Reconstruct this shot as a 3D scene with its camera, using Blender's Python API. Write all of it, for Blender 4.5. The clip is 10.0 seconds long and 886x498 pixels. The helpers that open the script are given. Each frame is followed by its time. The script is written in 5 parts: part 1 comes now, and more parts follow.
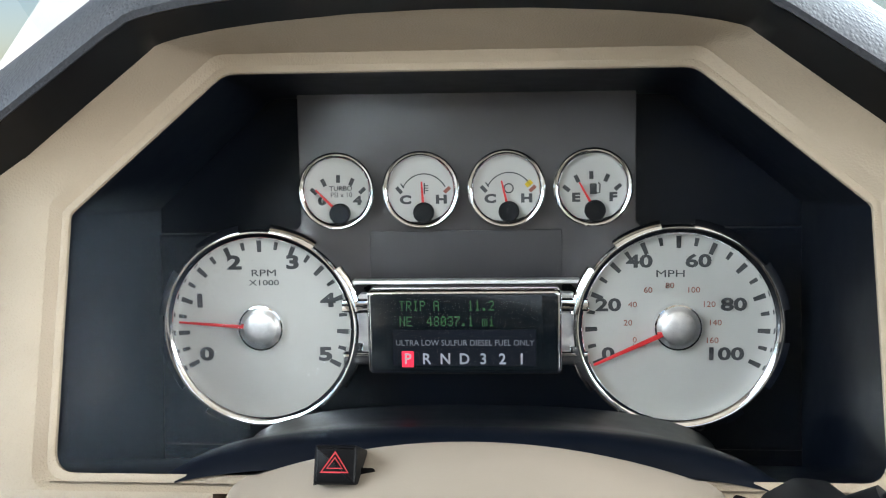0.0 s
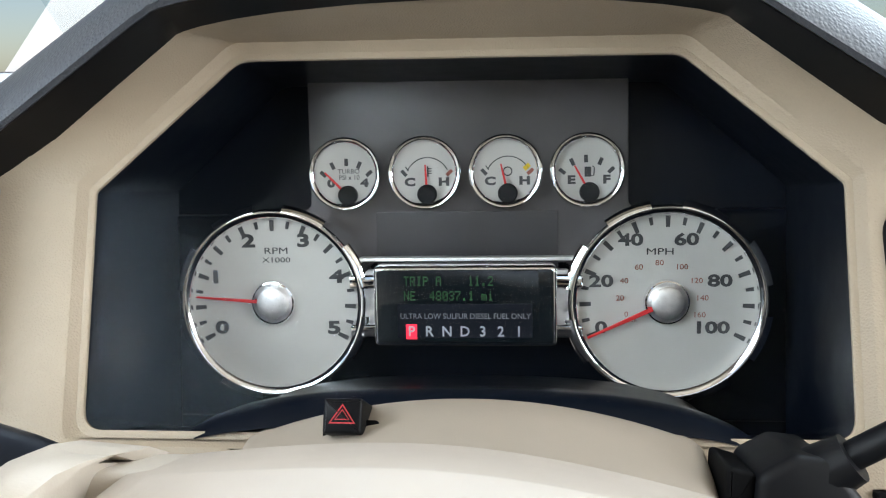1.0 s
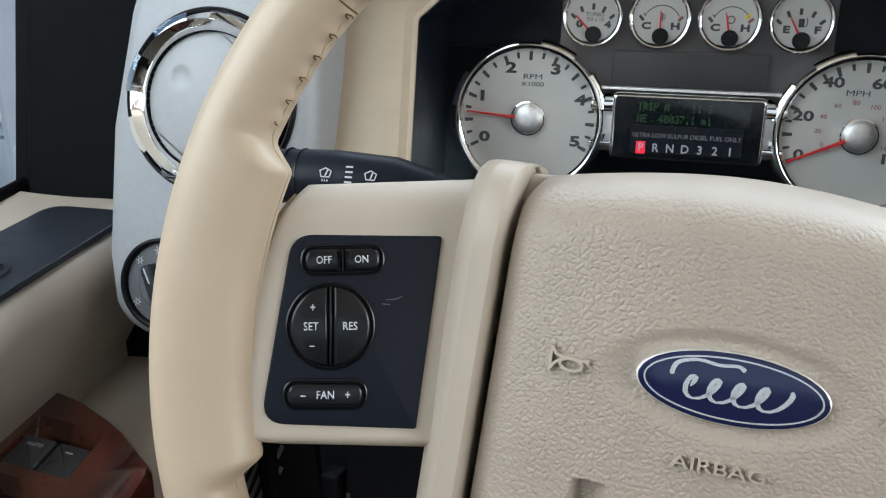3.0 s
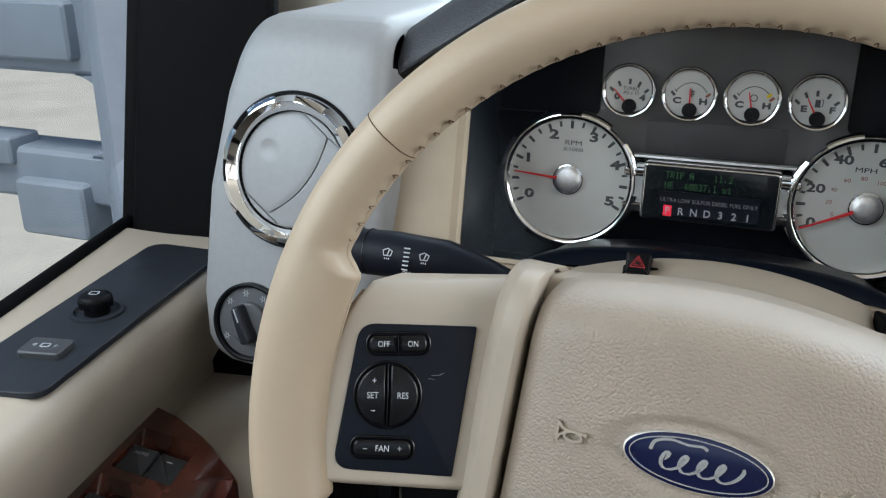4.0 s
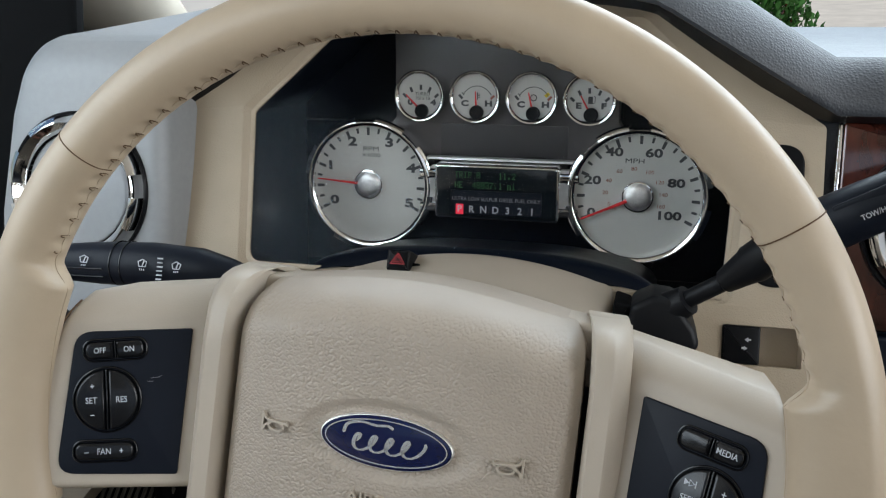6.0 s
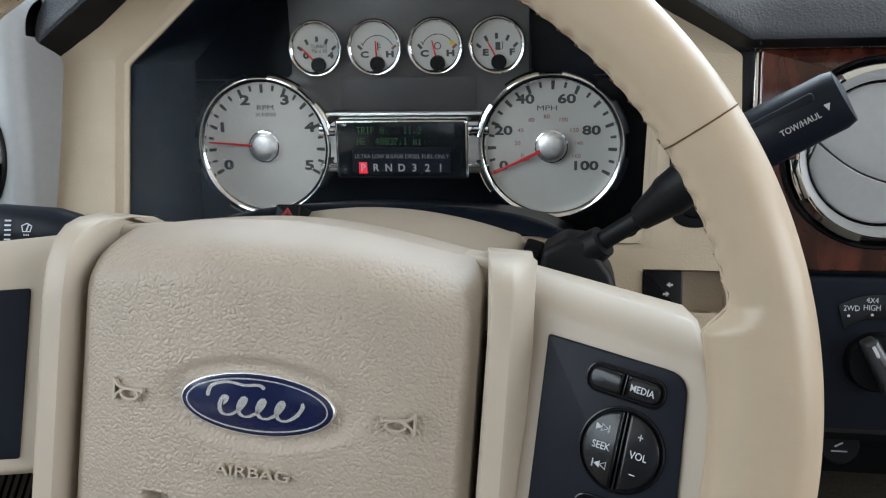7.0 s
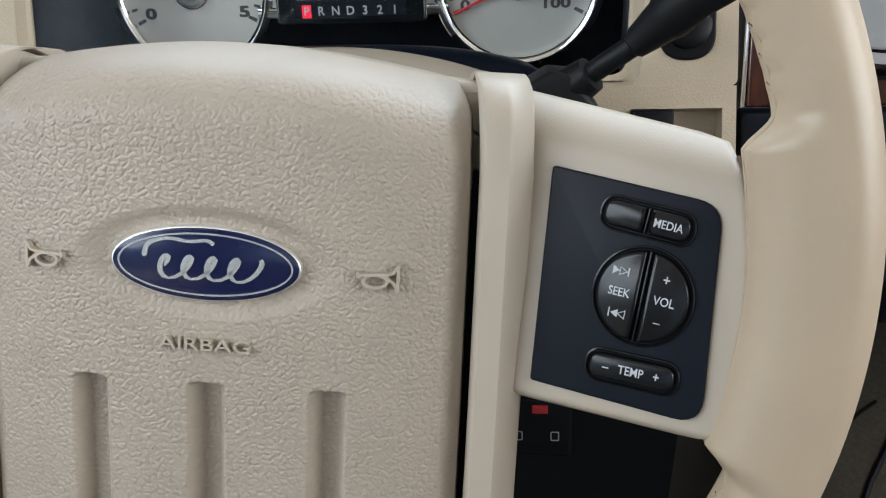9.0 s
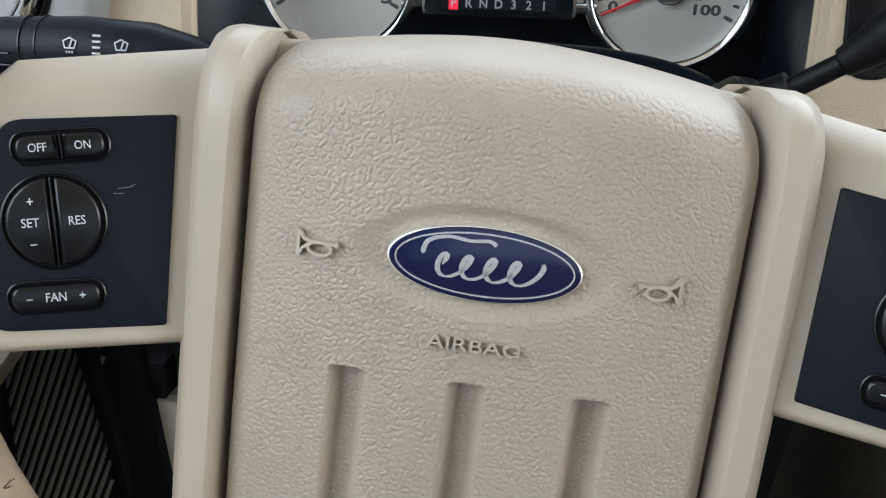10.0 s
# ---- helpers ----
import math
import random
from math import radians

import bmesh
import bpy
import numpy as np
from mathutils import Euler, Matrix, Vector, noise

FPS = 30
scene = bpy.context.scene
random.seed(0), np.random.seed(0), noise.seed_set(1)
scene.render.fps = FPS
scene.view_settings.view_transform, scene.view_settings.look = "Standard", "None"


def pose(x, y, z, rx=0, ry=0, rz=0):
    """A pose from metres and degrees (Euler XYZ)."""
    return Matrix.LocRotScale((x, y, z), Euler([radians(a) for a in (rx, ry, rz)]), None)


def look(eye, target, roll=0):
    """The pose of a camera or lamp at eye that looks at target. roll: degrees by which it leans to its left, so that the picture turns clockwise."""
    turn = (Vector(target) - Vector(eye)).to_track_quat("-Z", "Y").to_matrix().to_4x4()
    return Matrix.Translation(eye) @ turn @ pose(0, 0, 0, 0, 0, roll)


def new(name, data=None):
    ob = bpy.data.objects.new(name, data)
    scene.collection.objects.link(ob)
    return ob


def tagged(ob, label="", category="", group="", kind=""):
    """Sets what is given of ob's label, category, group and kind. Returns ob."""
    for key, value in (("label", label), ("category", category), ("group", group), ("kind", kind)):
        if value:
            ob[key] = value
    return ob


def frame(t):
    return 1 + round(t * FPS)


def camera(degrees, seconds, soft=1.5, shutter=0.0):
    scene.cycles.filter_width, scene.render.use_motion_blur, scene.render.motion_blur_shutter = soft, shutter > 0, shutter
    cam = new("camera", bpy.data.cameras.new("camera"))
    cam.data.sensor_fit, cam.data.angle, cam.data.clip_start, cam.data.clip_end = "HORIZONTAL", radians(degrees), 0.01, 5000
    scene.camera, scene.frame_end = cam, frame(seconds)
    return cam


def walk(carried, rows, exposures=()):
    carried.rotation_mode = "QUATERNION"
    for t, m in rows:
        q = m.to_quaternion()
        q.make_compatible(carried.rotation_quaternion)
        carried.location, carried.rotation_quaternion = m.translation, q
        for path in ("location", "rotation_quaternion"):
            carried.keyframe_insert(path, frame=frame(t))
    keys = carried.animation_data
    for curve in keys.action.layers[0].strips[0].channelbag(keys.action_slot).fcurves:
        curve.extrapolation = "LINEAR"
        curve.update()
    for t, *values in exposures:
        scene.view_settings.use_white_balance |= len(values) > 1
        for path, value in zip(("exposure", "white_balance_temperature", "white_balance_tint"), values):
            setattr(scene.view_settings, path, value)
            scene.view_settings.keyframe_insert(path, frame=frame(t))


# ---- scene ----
cam = camera(54.9, 10.0, 1.15)
PATH = [
    (0, (0.029, 0.072, 1.745), (-0.149, 2.025, 1.352), -1.6),
    (0.5, (0.033, 0.069, 1.741), (-0.154, 2.021, 1.347), -1.7),
    (1, (0.035, 0.045, 1.74), (-0.164, 1.995, 1.342), -1.6),
    (1.5, (0.033, 0.003, 1.74), (-0.189, 1.949, 1.336), -1.7),
    (2, (0.013, -0.048, 1.732), (-0.218, 1.882, 1.263), -0.7),
    (2.5, (-0.006, -0.082, 1.727), (-0.392, 1.791, 1.142), -0.6),
    (3, (-0.017, -0.098, 1.74), (-0.483, 1.719, 1.047), 0.2),
    (3.2, (-0.021, -0.111, 1.757), (-0.514, 1.694, 1.05), 0.3),
    (4.3, (0.027, -0.163, 1.823), (-0.586, 1.595, 1.094), 0.3),
    (4.5, (0.039, -0.166, 1.827), (-0.571, 1.592, 1.095), 0.3),
    (5, (0.071, -0.167, 1.834), (-0.525, 1.592, 1.093), -0.2),
    (5.5, (0.103, -0.158, 1.825), (-0.489, 1.613, 1.108), -1.5),
    (6, (0.12, -0.145, 1.814), (-0.348, 1.668, 1.11), -1.5),
    (6.2, (0.123, -0.137, 1.807), (-0.306, 1.685, 1.101), -1.6),
    (7.3, (0.137, -0.095, 1.757), (-0.159, 1.745, 1.032), -2.5),
    (7.5, (0.137, -0.088, 1.749), (-0.133, 1.735, 0.973), -2.4),
    (8, (0.137, -0.077, 1.738), (-0.089, 1.711, 0.87), -2.8),
    (8.5, (0.133, -0.071, 1.737), (-0.077, 1.687, 0.808), -3.1),
    (9, (0.113, -0.066, 1.733), (-0.077, 1.676, 0.769), -3.0),
    (9.5, (0.059, -0.058, 1.738), (-0.106, 1.639, 0.693), -1.8),
    (10, (0.023, -0.068, 1.737), (-0.151, 1.664, 0.751), 0.9),
]
EXPOSURES = [(0, -0.22), (0.5, -0.29), (1.0, -0.37), (1.5, -0.64), (2.0, -0.80), (2.5, -0.85), (3.2, -0.94), (4.5, -1.31), (5.5, -1.36), (6.0, -1.26), (7.5, -0.95), (9.0, -0.90), (10.0, -0.86)]
walk(cam, [(t, look(eye, target, roll)) for t, eye, target, roll in PATH], EXPOSURES)

# ---- world and lights ----
world = bpy.data.worlds.new("sky")
scene.world = world
world.use_nodes = True
wn = world.node_tree
sky = wn.nodes.new("ShaderNodeTexSky")
sky.sky_type, sky.sun_disc = "NISHITA", False
sky.sun_elevation, sky.sun_rotation = radians(69), radians(172)
wn.links.new(sky.outputs[0], wn.nodes["Background"].inputs[0])
wn.nodes["Background"].inputs[1].default_value = 0.15


def lamp(name, kind, energy, m, size=1.0, size_y=None, color=(1, 1, 1)):
    data = bpy.data.lights.new(name, kind)
    data.energy, data.color = energy, color
    if kind == "AREA":
        data.shape, data.size, data.size_y = "RECTANGLE", size, size_y or size
    if kind == "SUN":
        data.angle = radians(size)
    ob = new(name, data)
    ob.matrix_world = m
    return ob


lamp("sun", "SUN", 7.0, look((0.4, -3.0, 8.0), (0, 0, 0)), 20, color=(1.0, 0.97, 0.92))
# sky light through the windscreen and the cab's windows
lamp("windscreen_light", "AREA", 42.0, look((0.40, 0.82, 2.09), (0.25, 0.05, 1.50)), 1.65, 0.56, (0.83, 0.925, 1.0))
lamp("driver_window_light", "AREA", 15.0, look((-0.54, -0.20, 1.98), (-0.12, -0.02, 1.58)), 0.92, 0.44, (0.88, 0.945, 1.0))
lamp("passenger_window_light", "AREA", 31.0, look((1.38, -0.24, 1.93), (-0.2, -0.05, 1.55)), 1.26, 0.48, (0.94, 0.97, 1.0))
lamp("rear_window_light", "AREA", 1.2, look((0.35, -1.2, 2.0), (0.1, 0.3, 1.6)), 1.0, 0.4, (0.94, 0.97, 1.0))

# ---- materials ----


def mat(name, color, rough=0.5, metal=0.0, vary=0.06, vscale=30.0, bump=0.0, bscale=800.0, kind="noise", emit=None, power=0.0, coat=0.0, spec=0.5, stretch=None, second=None, crease=0.75):
    m = bpy.data.materials.new(name)
    m.use_nodes = True
    t = m.node_tree
    b = t.nodes["Principled BSDF"]
    b.inputs["Roughness"].default_value = rough
    b.inputs["Metallic"].default_value = metal
    b.inputs["Specular IOR Level"].default_value = spec
    b.inputs["Coat Weight"].default_value = coat
    b.inputs["Coat Roughness"].default_value = 0.08
    co = t.nodes.new("ShaderNodeTexCoord")
    mp = t.nodes.new("ShaderNodeMapping")
    t.links.new(co.outputs["Object"], mp.inputs[0])
    if stretch:
        mp.inputs["Scale"].default_value = stretch
    n = t.nodes.new("ShaderNodeTexNoise")
    n.inputs["Scale"].default_value, n.inputs["Detail"].default_value = vscale, 6
    t.links.new(mp.outputs[0], n.inputs["Vector"])
    ramp = t.nodes.new("ShaderNodeValToRGB")
    lo = second or tuple(c * (1 - vary) for c in color)
    hi = tuple(min(1, c * (1 + vary)) for c in color)
    ramp.color_ramp.elements[0].position, ramp.color_ramp.elements[0].color = 0.3, (*lo, 1)
    ramp.color_ramp.elements[1].position, ramp.color_ramp.elements[1].color = 0.7, (*hi, 1)
    t.links.new(n.outputs["Fac"], ramp.inputs[0])
    t.links.new(ramp.outputs[0], b.inputs["Base Color"])
    # wear: roughness drifts over a few centimetres
    rn = t.nodes.new("ShaderNodeTexNoise")
    rn.inputs["Scale"].default_value, rn.inputs["Detail"].default_value = vscale * 2.7, 3
    t.links.new(co.outputs["Object"], rn.inputs["Vector"])
    mr = t.nodes.new("ShaderNodeMapRange")
    mr.inputs["To Min"].default_value, mr.inputs["To Max"].default_value = max(0.02, rough * 0.85), min(1, rough * 1.15)
    t.links.new(rn.outputs["Fac"], mr.inputs["Value"])
    t.links.new(mr.outputs[0], b.inputs["Roughness"])
    if bump:
        bp = t.nodes.new("ShaderNodeBump")
        bp.inputs["Strength"].default_value = 1.0
        bp.inputs["Distance"].default_value = bump
        if kind == "leather":
            wn2 = t.nodes.new("ShaderNodeTexNoise")
            wn2.inputs["Scale"].default_value = bscale * 0.45
            t.links.new(co.outputs["Object"], wn2.inputs["Vector"])
            mx = t.nodes.new("ShaderNodeMixRGB")
            mx.blend_type, mx.inputs[0].default_value = "LINEAR_LIGHT", 0.0004
            t.links.new(mp.outputs[0], mx.inputs[1])
            t.links.new(wn2.outputs["Color"], mx.inputs[2])
            v = t.nodes.new("ShaderNodeTexVoronoi")
            v.feature = "F1"
            v.inputs["Scale"].default_value = bscale
            t.links.new(mx.outputs[0], v.inputs["Vector"])
            cr = t.nodes.new("ShaderNodeValToRGB")
            # domed pebbles with creases between them
            cr.color_ramp.elements[0].position, cr.color_ramp.elements[1].position = 0.08, crease
            cr.color_ramp.elements[0].color, cr.color_ramp.elements[1].color = (1, 1, 1, 1), (0, 0, 0, 1)
            cr.color_ramp.interpolation = "EASE"
            t.links.new(v.outputs["Distance"], cr.inputs[0])
            fine = t.nodes.new("ShaderNodeTexNoise")
            fine.inputs["Scale"].default_value = bscale * 3
            t.links.new(co.outputs["Object"], fine.inputs["Vector"])
            add = t.nodes.new("ShaderNodeMath")
            add.operation = "MULTIPLY_ADD"
            add.inputs[1].default_value = 0.3
            t.links.new(fine.outputs["Fac"], add.inputs[0])
            t.links.new(cr.outputs[0], add.inputs[2])
            t.links.new(add.outputs[0], bp.inputs["Height"])
        else:
            bn = t.nodes.new("ShaderNodeTexNoise")
            bn.inputs["Scale"].default_value, bn.inputs["Detail"].default_value = bscale, 3
            t.links.new(co.outputs["Object"], bn.inputs["Vector"])
            t.links.new(bn.outputs["Fac"], bp.inputs["Height"])
        t.links.new(bp.outputs[0], b.inputs["Normal"])
    if emit:
        b.inputs["Emission Color"].default_value = (*emit, 1)
        b.inputs["Emission Strength"].default_value = power
    return m


BEIGE = mat("beige_plastic", (0.450, 0.372, 0.276), 0.5, vary=0.04, bump=0.00011, bscale=900, kind="leather")
BEIGE_SMOOTH = mat("beige_smooth_plastic", (0.435, 0.379, 0.311), 0.44, vary=0.03, bump=0.00006, bscale=1150)
PAD = mat("beige_grained_vinyl", (0.376, 0.322, 0.265), 0.42, vary=0.05, bump=0.00002, bscale=2600)
LEATHER = mat("beige_rim_leather", (0.43, 0.345, 0.25), 0.38, vary=0.06, vscale=22, bump=0.00014, bscale=240)
THREAD = mat("brown_thread", (0.10, 0.055, 0.025), 0.8)
BLACK = mat("black_plastic", (0.0045, 0.005, 0.0065), 0.4, bump=0.00002, bscale=1800, spec=0.14)
BLACK_GLOSS = mat("black_gloss", (0.0035, 0.0042, 0.006), 0.24, spec=0.42)
NAVY = mat("black_cluster_plastic", (0.0042, 0.0066, 0.0125), 0.34, bump=0.00002, bscale=1500, spec=0.13)
LEVER = mat("black_lever_plastic", (0.0065, 0.0072, 0.0090), 0.46, bump=0.00002, bscale=1500, spec=0.22)
PLATE = mat("dark_satin_plate", (0.0190, 0.0225, 0.0295), 0.40, bump=0.00003, bscale=2200, spec=0.3)
PANEL = mat("dark_switch_plastic", (0.0070, 0.0095, 0.0160), 0.40, bump=0.00003, bscale=2200, spec=0.17)
GRILLE = mat("olive_grey_plastic", (0.085, 0.083, 0.070), 0.5)
SMOKE_DARK = mat("smoked_window", (0.038, 0.037, 0.040), 0.4, vary=0.1)
# grey that paints the rectangle reflected in the cluster lens
LENS_GLARE = mat("painted_lens_reflection", (0.070, 0.067, 0.070), 0.3, vary=0.1)
HOOD = mat("dark_grey_grained_vinyl", (0.050, 0.055, 0.065), 0.5, bump=0.00018, bscale=560, kind="leather")
CHROME = mat("chrome", (0.90, 0.90, 0.91), 0.08, 1.0, vary=0.01)
RING = mat("polished_ring_metal", (0.96, 0.96, 0.96), 0.10, 1.0, vary=0.02)
SATIN = mat("brushed_silver", (0.90, 0.90, 0.89), 0.46, 1.0, vary=0.08, vscale=300, bump=0.00002, bscale=2500)
DIAL = mat("silver_dial", (0.545, 0.548, 0.520), 0.5, vary=0.02, vscale=60)
INK = mat("dark_grey_ink", (0.060, 0.064, 0.068), 0.6)
INK_RED = mat("brown_red_ink", (0.30, 0.10, 0.07), 0.6)
INK_YELLOW = mat("yellow_ink", (0.75, 0.55, 0.03), 0.6)
NEEDLE = mat("red_needle", (0.62, 0.025, 0.03), 0.4, emit=(1, 0.03, 0.03), power=0.06)
LCD = mat("dark_display", (0.006, 0.009, 0.012), 0.14)
GREEN = mat("green_display_lettering", (0.02, 0.10, 0.025), 0.5, emit=(0.10, 0.55, 0.10), power=0.05)
REDLIT = mat("lit_red_gear_field", (0.8, 0.02, 0.05), 0.4, emit=(1.0, 0.02, 0.06), power=0.9)
PALE = mat("pale_lettering", (0.48, 0.50, 0.54), 0.5)
DIM = mat("grey_lettering", (0.25, 0.26, 0.28), 0.5)
GREY = mat("silver_grey_paint", (0.315, 0.328, 0.340), 0.48, 0.1, vary=0.03, vscale=200, bump=0.00001, bscale=2500)
GREY_DARK = mat("dark_grey_plastic", (0.09, 0.095, 0.105), 0.45, bump=0.00003, bscale=1500)
WOOD = mat("dark_burl_wood", (0.098, 0.026, 0.017), 0.10, vary=0.4, vscale=48, second=(0.006, 0.0025, 0.0020), coat=1.0, stretch=(1, 0.35, 1))
BLUE = mat("blue_enamel", (0.003, 0.007, 0.045), 0.15, coat=0.3)
SILVER = mat("silver_print", (0.75, 0.77, 0.80), 0.25, 0.8)
RUBBER = mat("black_rubber", (0.0038, 0.0040, 0.0046), 0.6, spec=0.06)
# dark brown: the footwell's shade is put into the carpet colour
CARPET_SHADED = mat("shaded_carpet", (0.042, 0.035, 0.025), 0.95, vary=0.25, vscale=300, bump=0.001, bscale=900)
CLOTH = mat("headliner_cloth", (0.55, 0.50, 0.42), 0.9, bump=0.0002, bscale=900)
# headliner cloth darkened, for the shade of seats and driver that aren't built
CLOTH_SHADED = mat("shaded_cloth", (0.20, 0.18, 0.15), 0.9, bump=0.0002, bscale=900)
CONCRETE = mat("pale_concrete", (0.62, 0.59, 0.53), 0.9, vary=0.12, vscale=2.0, bump=0.003, bscale=60)
MIRROR_PLASTIC = mat("blue_grey_mirror_plastic", (0.26, 0.31, 0.38), 0.55, bump=0.0001, bscale=500)
# dash vinyl lightened: the sky's grazing sheen is put into its colour
DASHTOP_SHEEN = mat("sky_sheen_dash_vinyl", (0.15, 0.165, 0.185), 0.40, vary=0.05, bump=0.00015, bscale=560, kind="leather")
WHITE = mat("white_car_paint", (0.80, 0.80, 0.79), 0.25, vary=0.02, vscale=3, coat=0.5)
KEYCAP = mat("black_key_plastic", (0.045, 0.048, 0.053), 0.34, bump=0.00002, bscale=1800)
FOLIAGE = mat("foliage", (0.025, 0.12, 0.012), 0.7, vary=0.3, vscale=6)

GLASS = bpy.data.materials.new("window_glass")
GLASS.use_nodes = True
gt = GLASS.node_tree
gt.nodes.clear()
go, gm, gtr, ggl = (gt.nodes.new(n) for n in ("ShaderNodeOutputMaterial", "ShaderNodeMixShader", "ShaderNodeBsdfTransparent", "ShaderNodeBsdfGlossy"))
ggl.inputs["Roughness"].default_value = 0.02
gtr.inputs[0].default_value = (0.93, 0.96, 0.97, 1)
gm.inputs[0].default_value = 0.05
gt.links.new(gtr.outputs[0], gm.inputs[1])
gt.links.new(ggl.outputs[0], gm.inputs[2])
gt.links.new(gm.outputs[0], go.inputs[0])

LENS = bpy.data.materials.new("cluster_lens")
LENS.use_nodes = True
lt = LENS.node_tree
lt.nodes.clear()
lo, lm, ltr, lgl = (lt.nodes.new(n) for n in ("ShaderNodeOutputMaterial", "ShaderNodeMixShader", "ShaderNodeBsdfTransparent", "ShaderNodeBsdfGlossy"))
lgl.inputs["Roughness"].default_value = 0.14
lgl.inputs[0].default_value = (0.75, 0.87, 1.0, 1)
lm.inputs[0].default_value = 0.0025
lt.links.new(ltr.outputs[0], lm.inputs[1])
lt.links.new(lgl.outputs[0], lm.inputs[2])
lt.links.new(lm.outputs[0], lo.inputs[0])

# ---- building ----


def frame_of(origin, x, y):
    """A local frame: x to the right, y up in the face, z towards the driver."""
    x = Vector(x).normalized()
    y = Vector(y)
    y = (y - x * y.dot(x)).normalized()
    z = x.cross(y)
    return Matrix(((x.x, y.x, z.x, origin[0]), (x.y, y.y, z.y, origin[1]), (x.z, y.z, z.z, origin[2]), (0, 0, 0, 1)))


def thing(name, m, label, category, group="", kind=""):
    ob = new(name)
    ob.empty_display_size = 0.02
    ob.matrix_world = m
    return tagged(ob, label, category, group, kind)


def mesh_from(name, bm, material, smooth=35):
    me = bpy.data.meshes.new(name)
    bmesh.ops.recalc_face_normals(bm, faces=bm.faces)
    if smooth:
        for f in bm.faces:
            f.smooth = True
        for e in bm.edges:
            if len(e.link_faces) == 2 and e.calc_face_angle(0) > radians(smooth):
                e.smooth = False
    bm.to_mesh(me)
    bm.free()
    me.materials.append(material)
    return me


def part(name, bm, material, parent, label="", m=None, smooth=35):
    ob = new(name, mesh_from(name, bm, material, smooth))
    ob.parent = parent
    if m is not None:
        ob.matrix_basis = m
    return tagged(ob, label)


def solo(name, bm, material, m, label, category, group="", kind="", smooth=35):
    ob = new(name, mesh_from(name, bm, material, smooth))
    ob.matrix_world = m
    return tagged(ob, label, category, group, kind)


def place(x, y, z=0, rz=0):
    return pose(x, y, z, 0, 0, rz)


def rounded(points, radius, steps=5):
    """A polygon with its corners rounded; radius one for all, or one a corner."""
    out, n = [], len(points)
    for i, p in enumerate(points):
        r = radius[i] if isinstance(radius, (list, tuple)) else radius
        p, a, b = Vector(p), Vector(points[i - 1]), Vector(points[(i + 1) % n])
        if r <= 0:
            out.append(p)
            continue
        da, db = (a - p), (b - p)
        half = da.angle(db) / 2
        d = min(r / math.tan(half), da.length * 0.49, db.length * 0.49)
        s, e = p + da.normalized() * d, p + db.normalized() * d
        for k in range(steps + 1):
            t = k / steps
            out.append((1 - t) ** 2 * s + 2 * t * (1 - t) * p + t * t * e)
    return out


def rect(w, h, x=0, y=0):
    return [(x - w / 2, y - h / 2), (x + w / 2, y - h / 2), (x + w / 2, y + h / 2), (x - w / 2, y + h / 2)]


def circle(r, n=48, x=0, y=0, start=0.0, end=2 * math.pi):
    k = n if end - start > 6.28 else n + 1
    return [(x + r * math.cos(start + (end - start) * i / n), y + r * math.sin(start + (end - start) * i / n)) for i in range(k)]


def ellipse(a, b, n=64, x=0, y=0):
    return [(x + a * math.cos(2 * math.pi * i / n), y + b * math.sin(2 * math.pi * i / n)) for i in range(n)]


def slab(points, z0, z1, bevel=0.0, bm=None, m=None):
    """A polygon in the face, from depth z0 to its top z1, with a rounded top edge."""
    bm = bm or bmesh.new()
    m = m or Matrix()
    points = [Vector(p) for p in points]
    n = len(points)
    area = sum(points[i - 1].x * points[i].y - points[i].x * points[i - 1].y for i in range(n))
    if area < 0:
        points.reverse()
    rings = [(0, z0)]
    if bevel > 0:
        rings += [(bevel * (1 - math.cos(a)), z1 - bevel * (1 - math.sin(a))) for a in (0, math.pi / 6, math.pi / 3, math.pi / 2)]
    else:
        rings += [(0, z1)]
    cols = []
    for inset, z in rings:
        ring = []
        for i, p in enumerate(points):
            a, b = points[i - 1], points[(i + 1) % n]
            d1, d2 = (p - a), (b - p)
            if d1.length < 1e-9 or d2.length < 1e-9:
                nrm = Vector((0, 0))
            else:
                n1, n2 = Vector((-d1.y, d1.x)).normalized(), Vector((-d2.y, d2.x)).normalized()
                nrm = (n1 + n2)
                nrm = nrm.normalized() / max(0.5, math.cos(n1.angle(n2) / 2)) if nrm.length > 1e-6 else n1
            q = p + nrm * inset
            ring.append(bm.verts.new(m @ Vector((q.x, q.y, z))))
        cols.append(ring)
    for r0, r1 in zip(cols, cols[1:]):
        for i in range(n):
            bm.faces.new((r0[i - 1], r0[i], r1[i], r1[i - 1]))
    bm.faces.new(cols[-1])
    bm.faces.new(list(reversed(cols[0])))
    return bm


def frame_slab(outer, inner, z0, z1, lip=0.0, bm=None):
    """A plate with an opening through it: the two outlines have the same count of points."""
    bm = bm or bmesh.new()
    rings = [[bm.verts.new((p[0], p[1], z)) for p in pts] for pts, z in ((outer, z0), (outer, z1), (inner, z1 - lip), (inner, z0))]
    n = len(outer)
    for k in range(4):
        a, b = rings[k], rings[(k + 1) % 4]
        for i in range(n):
            bm.faces.new((a[i - 1], a[i], b[i], b[i - 1]))
    return bm


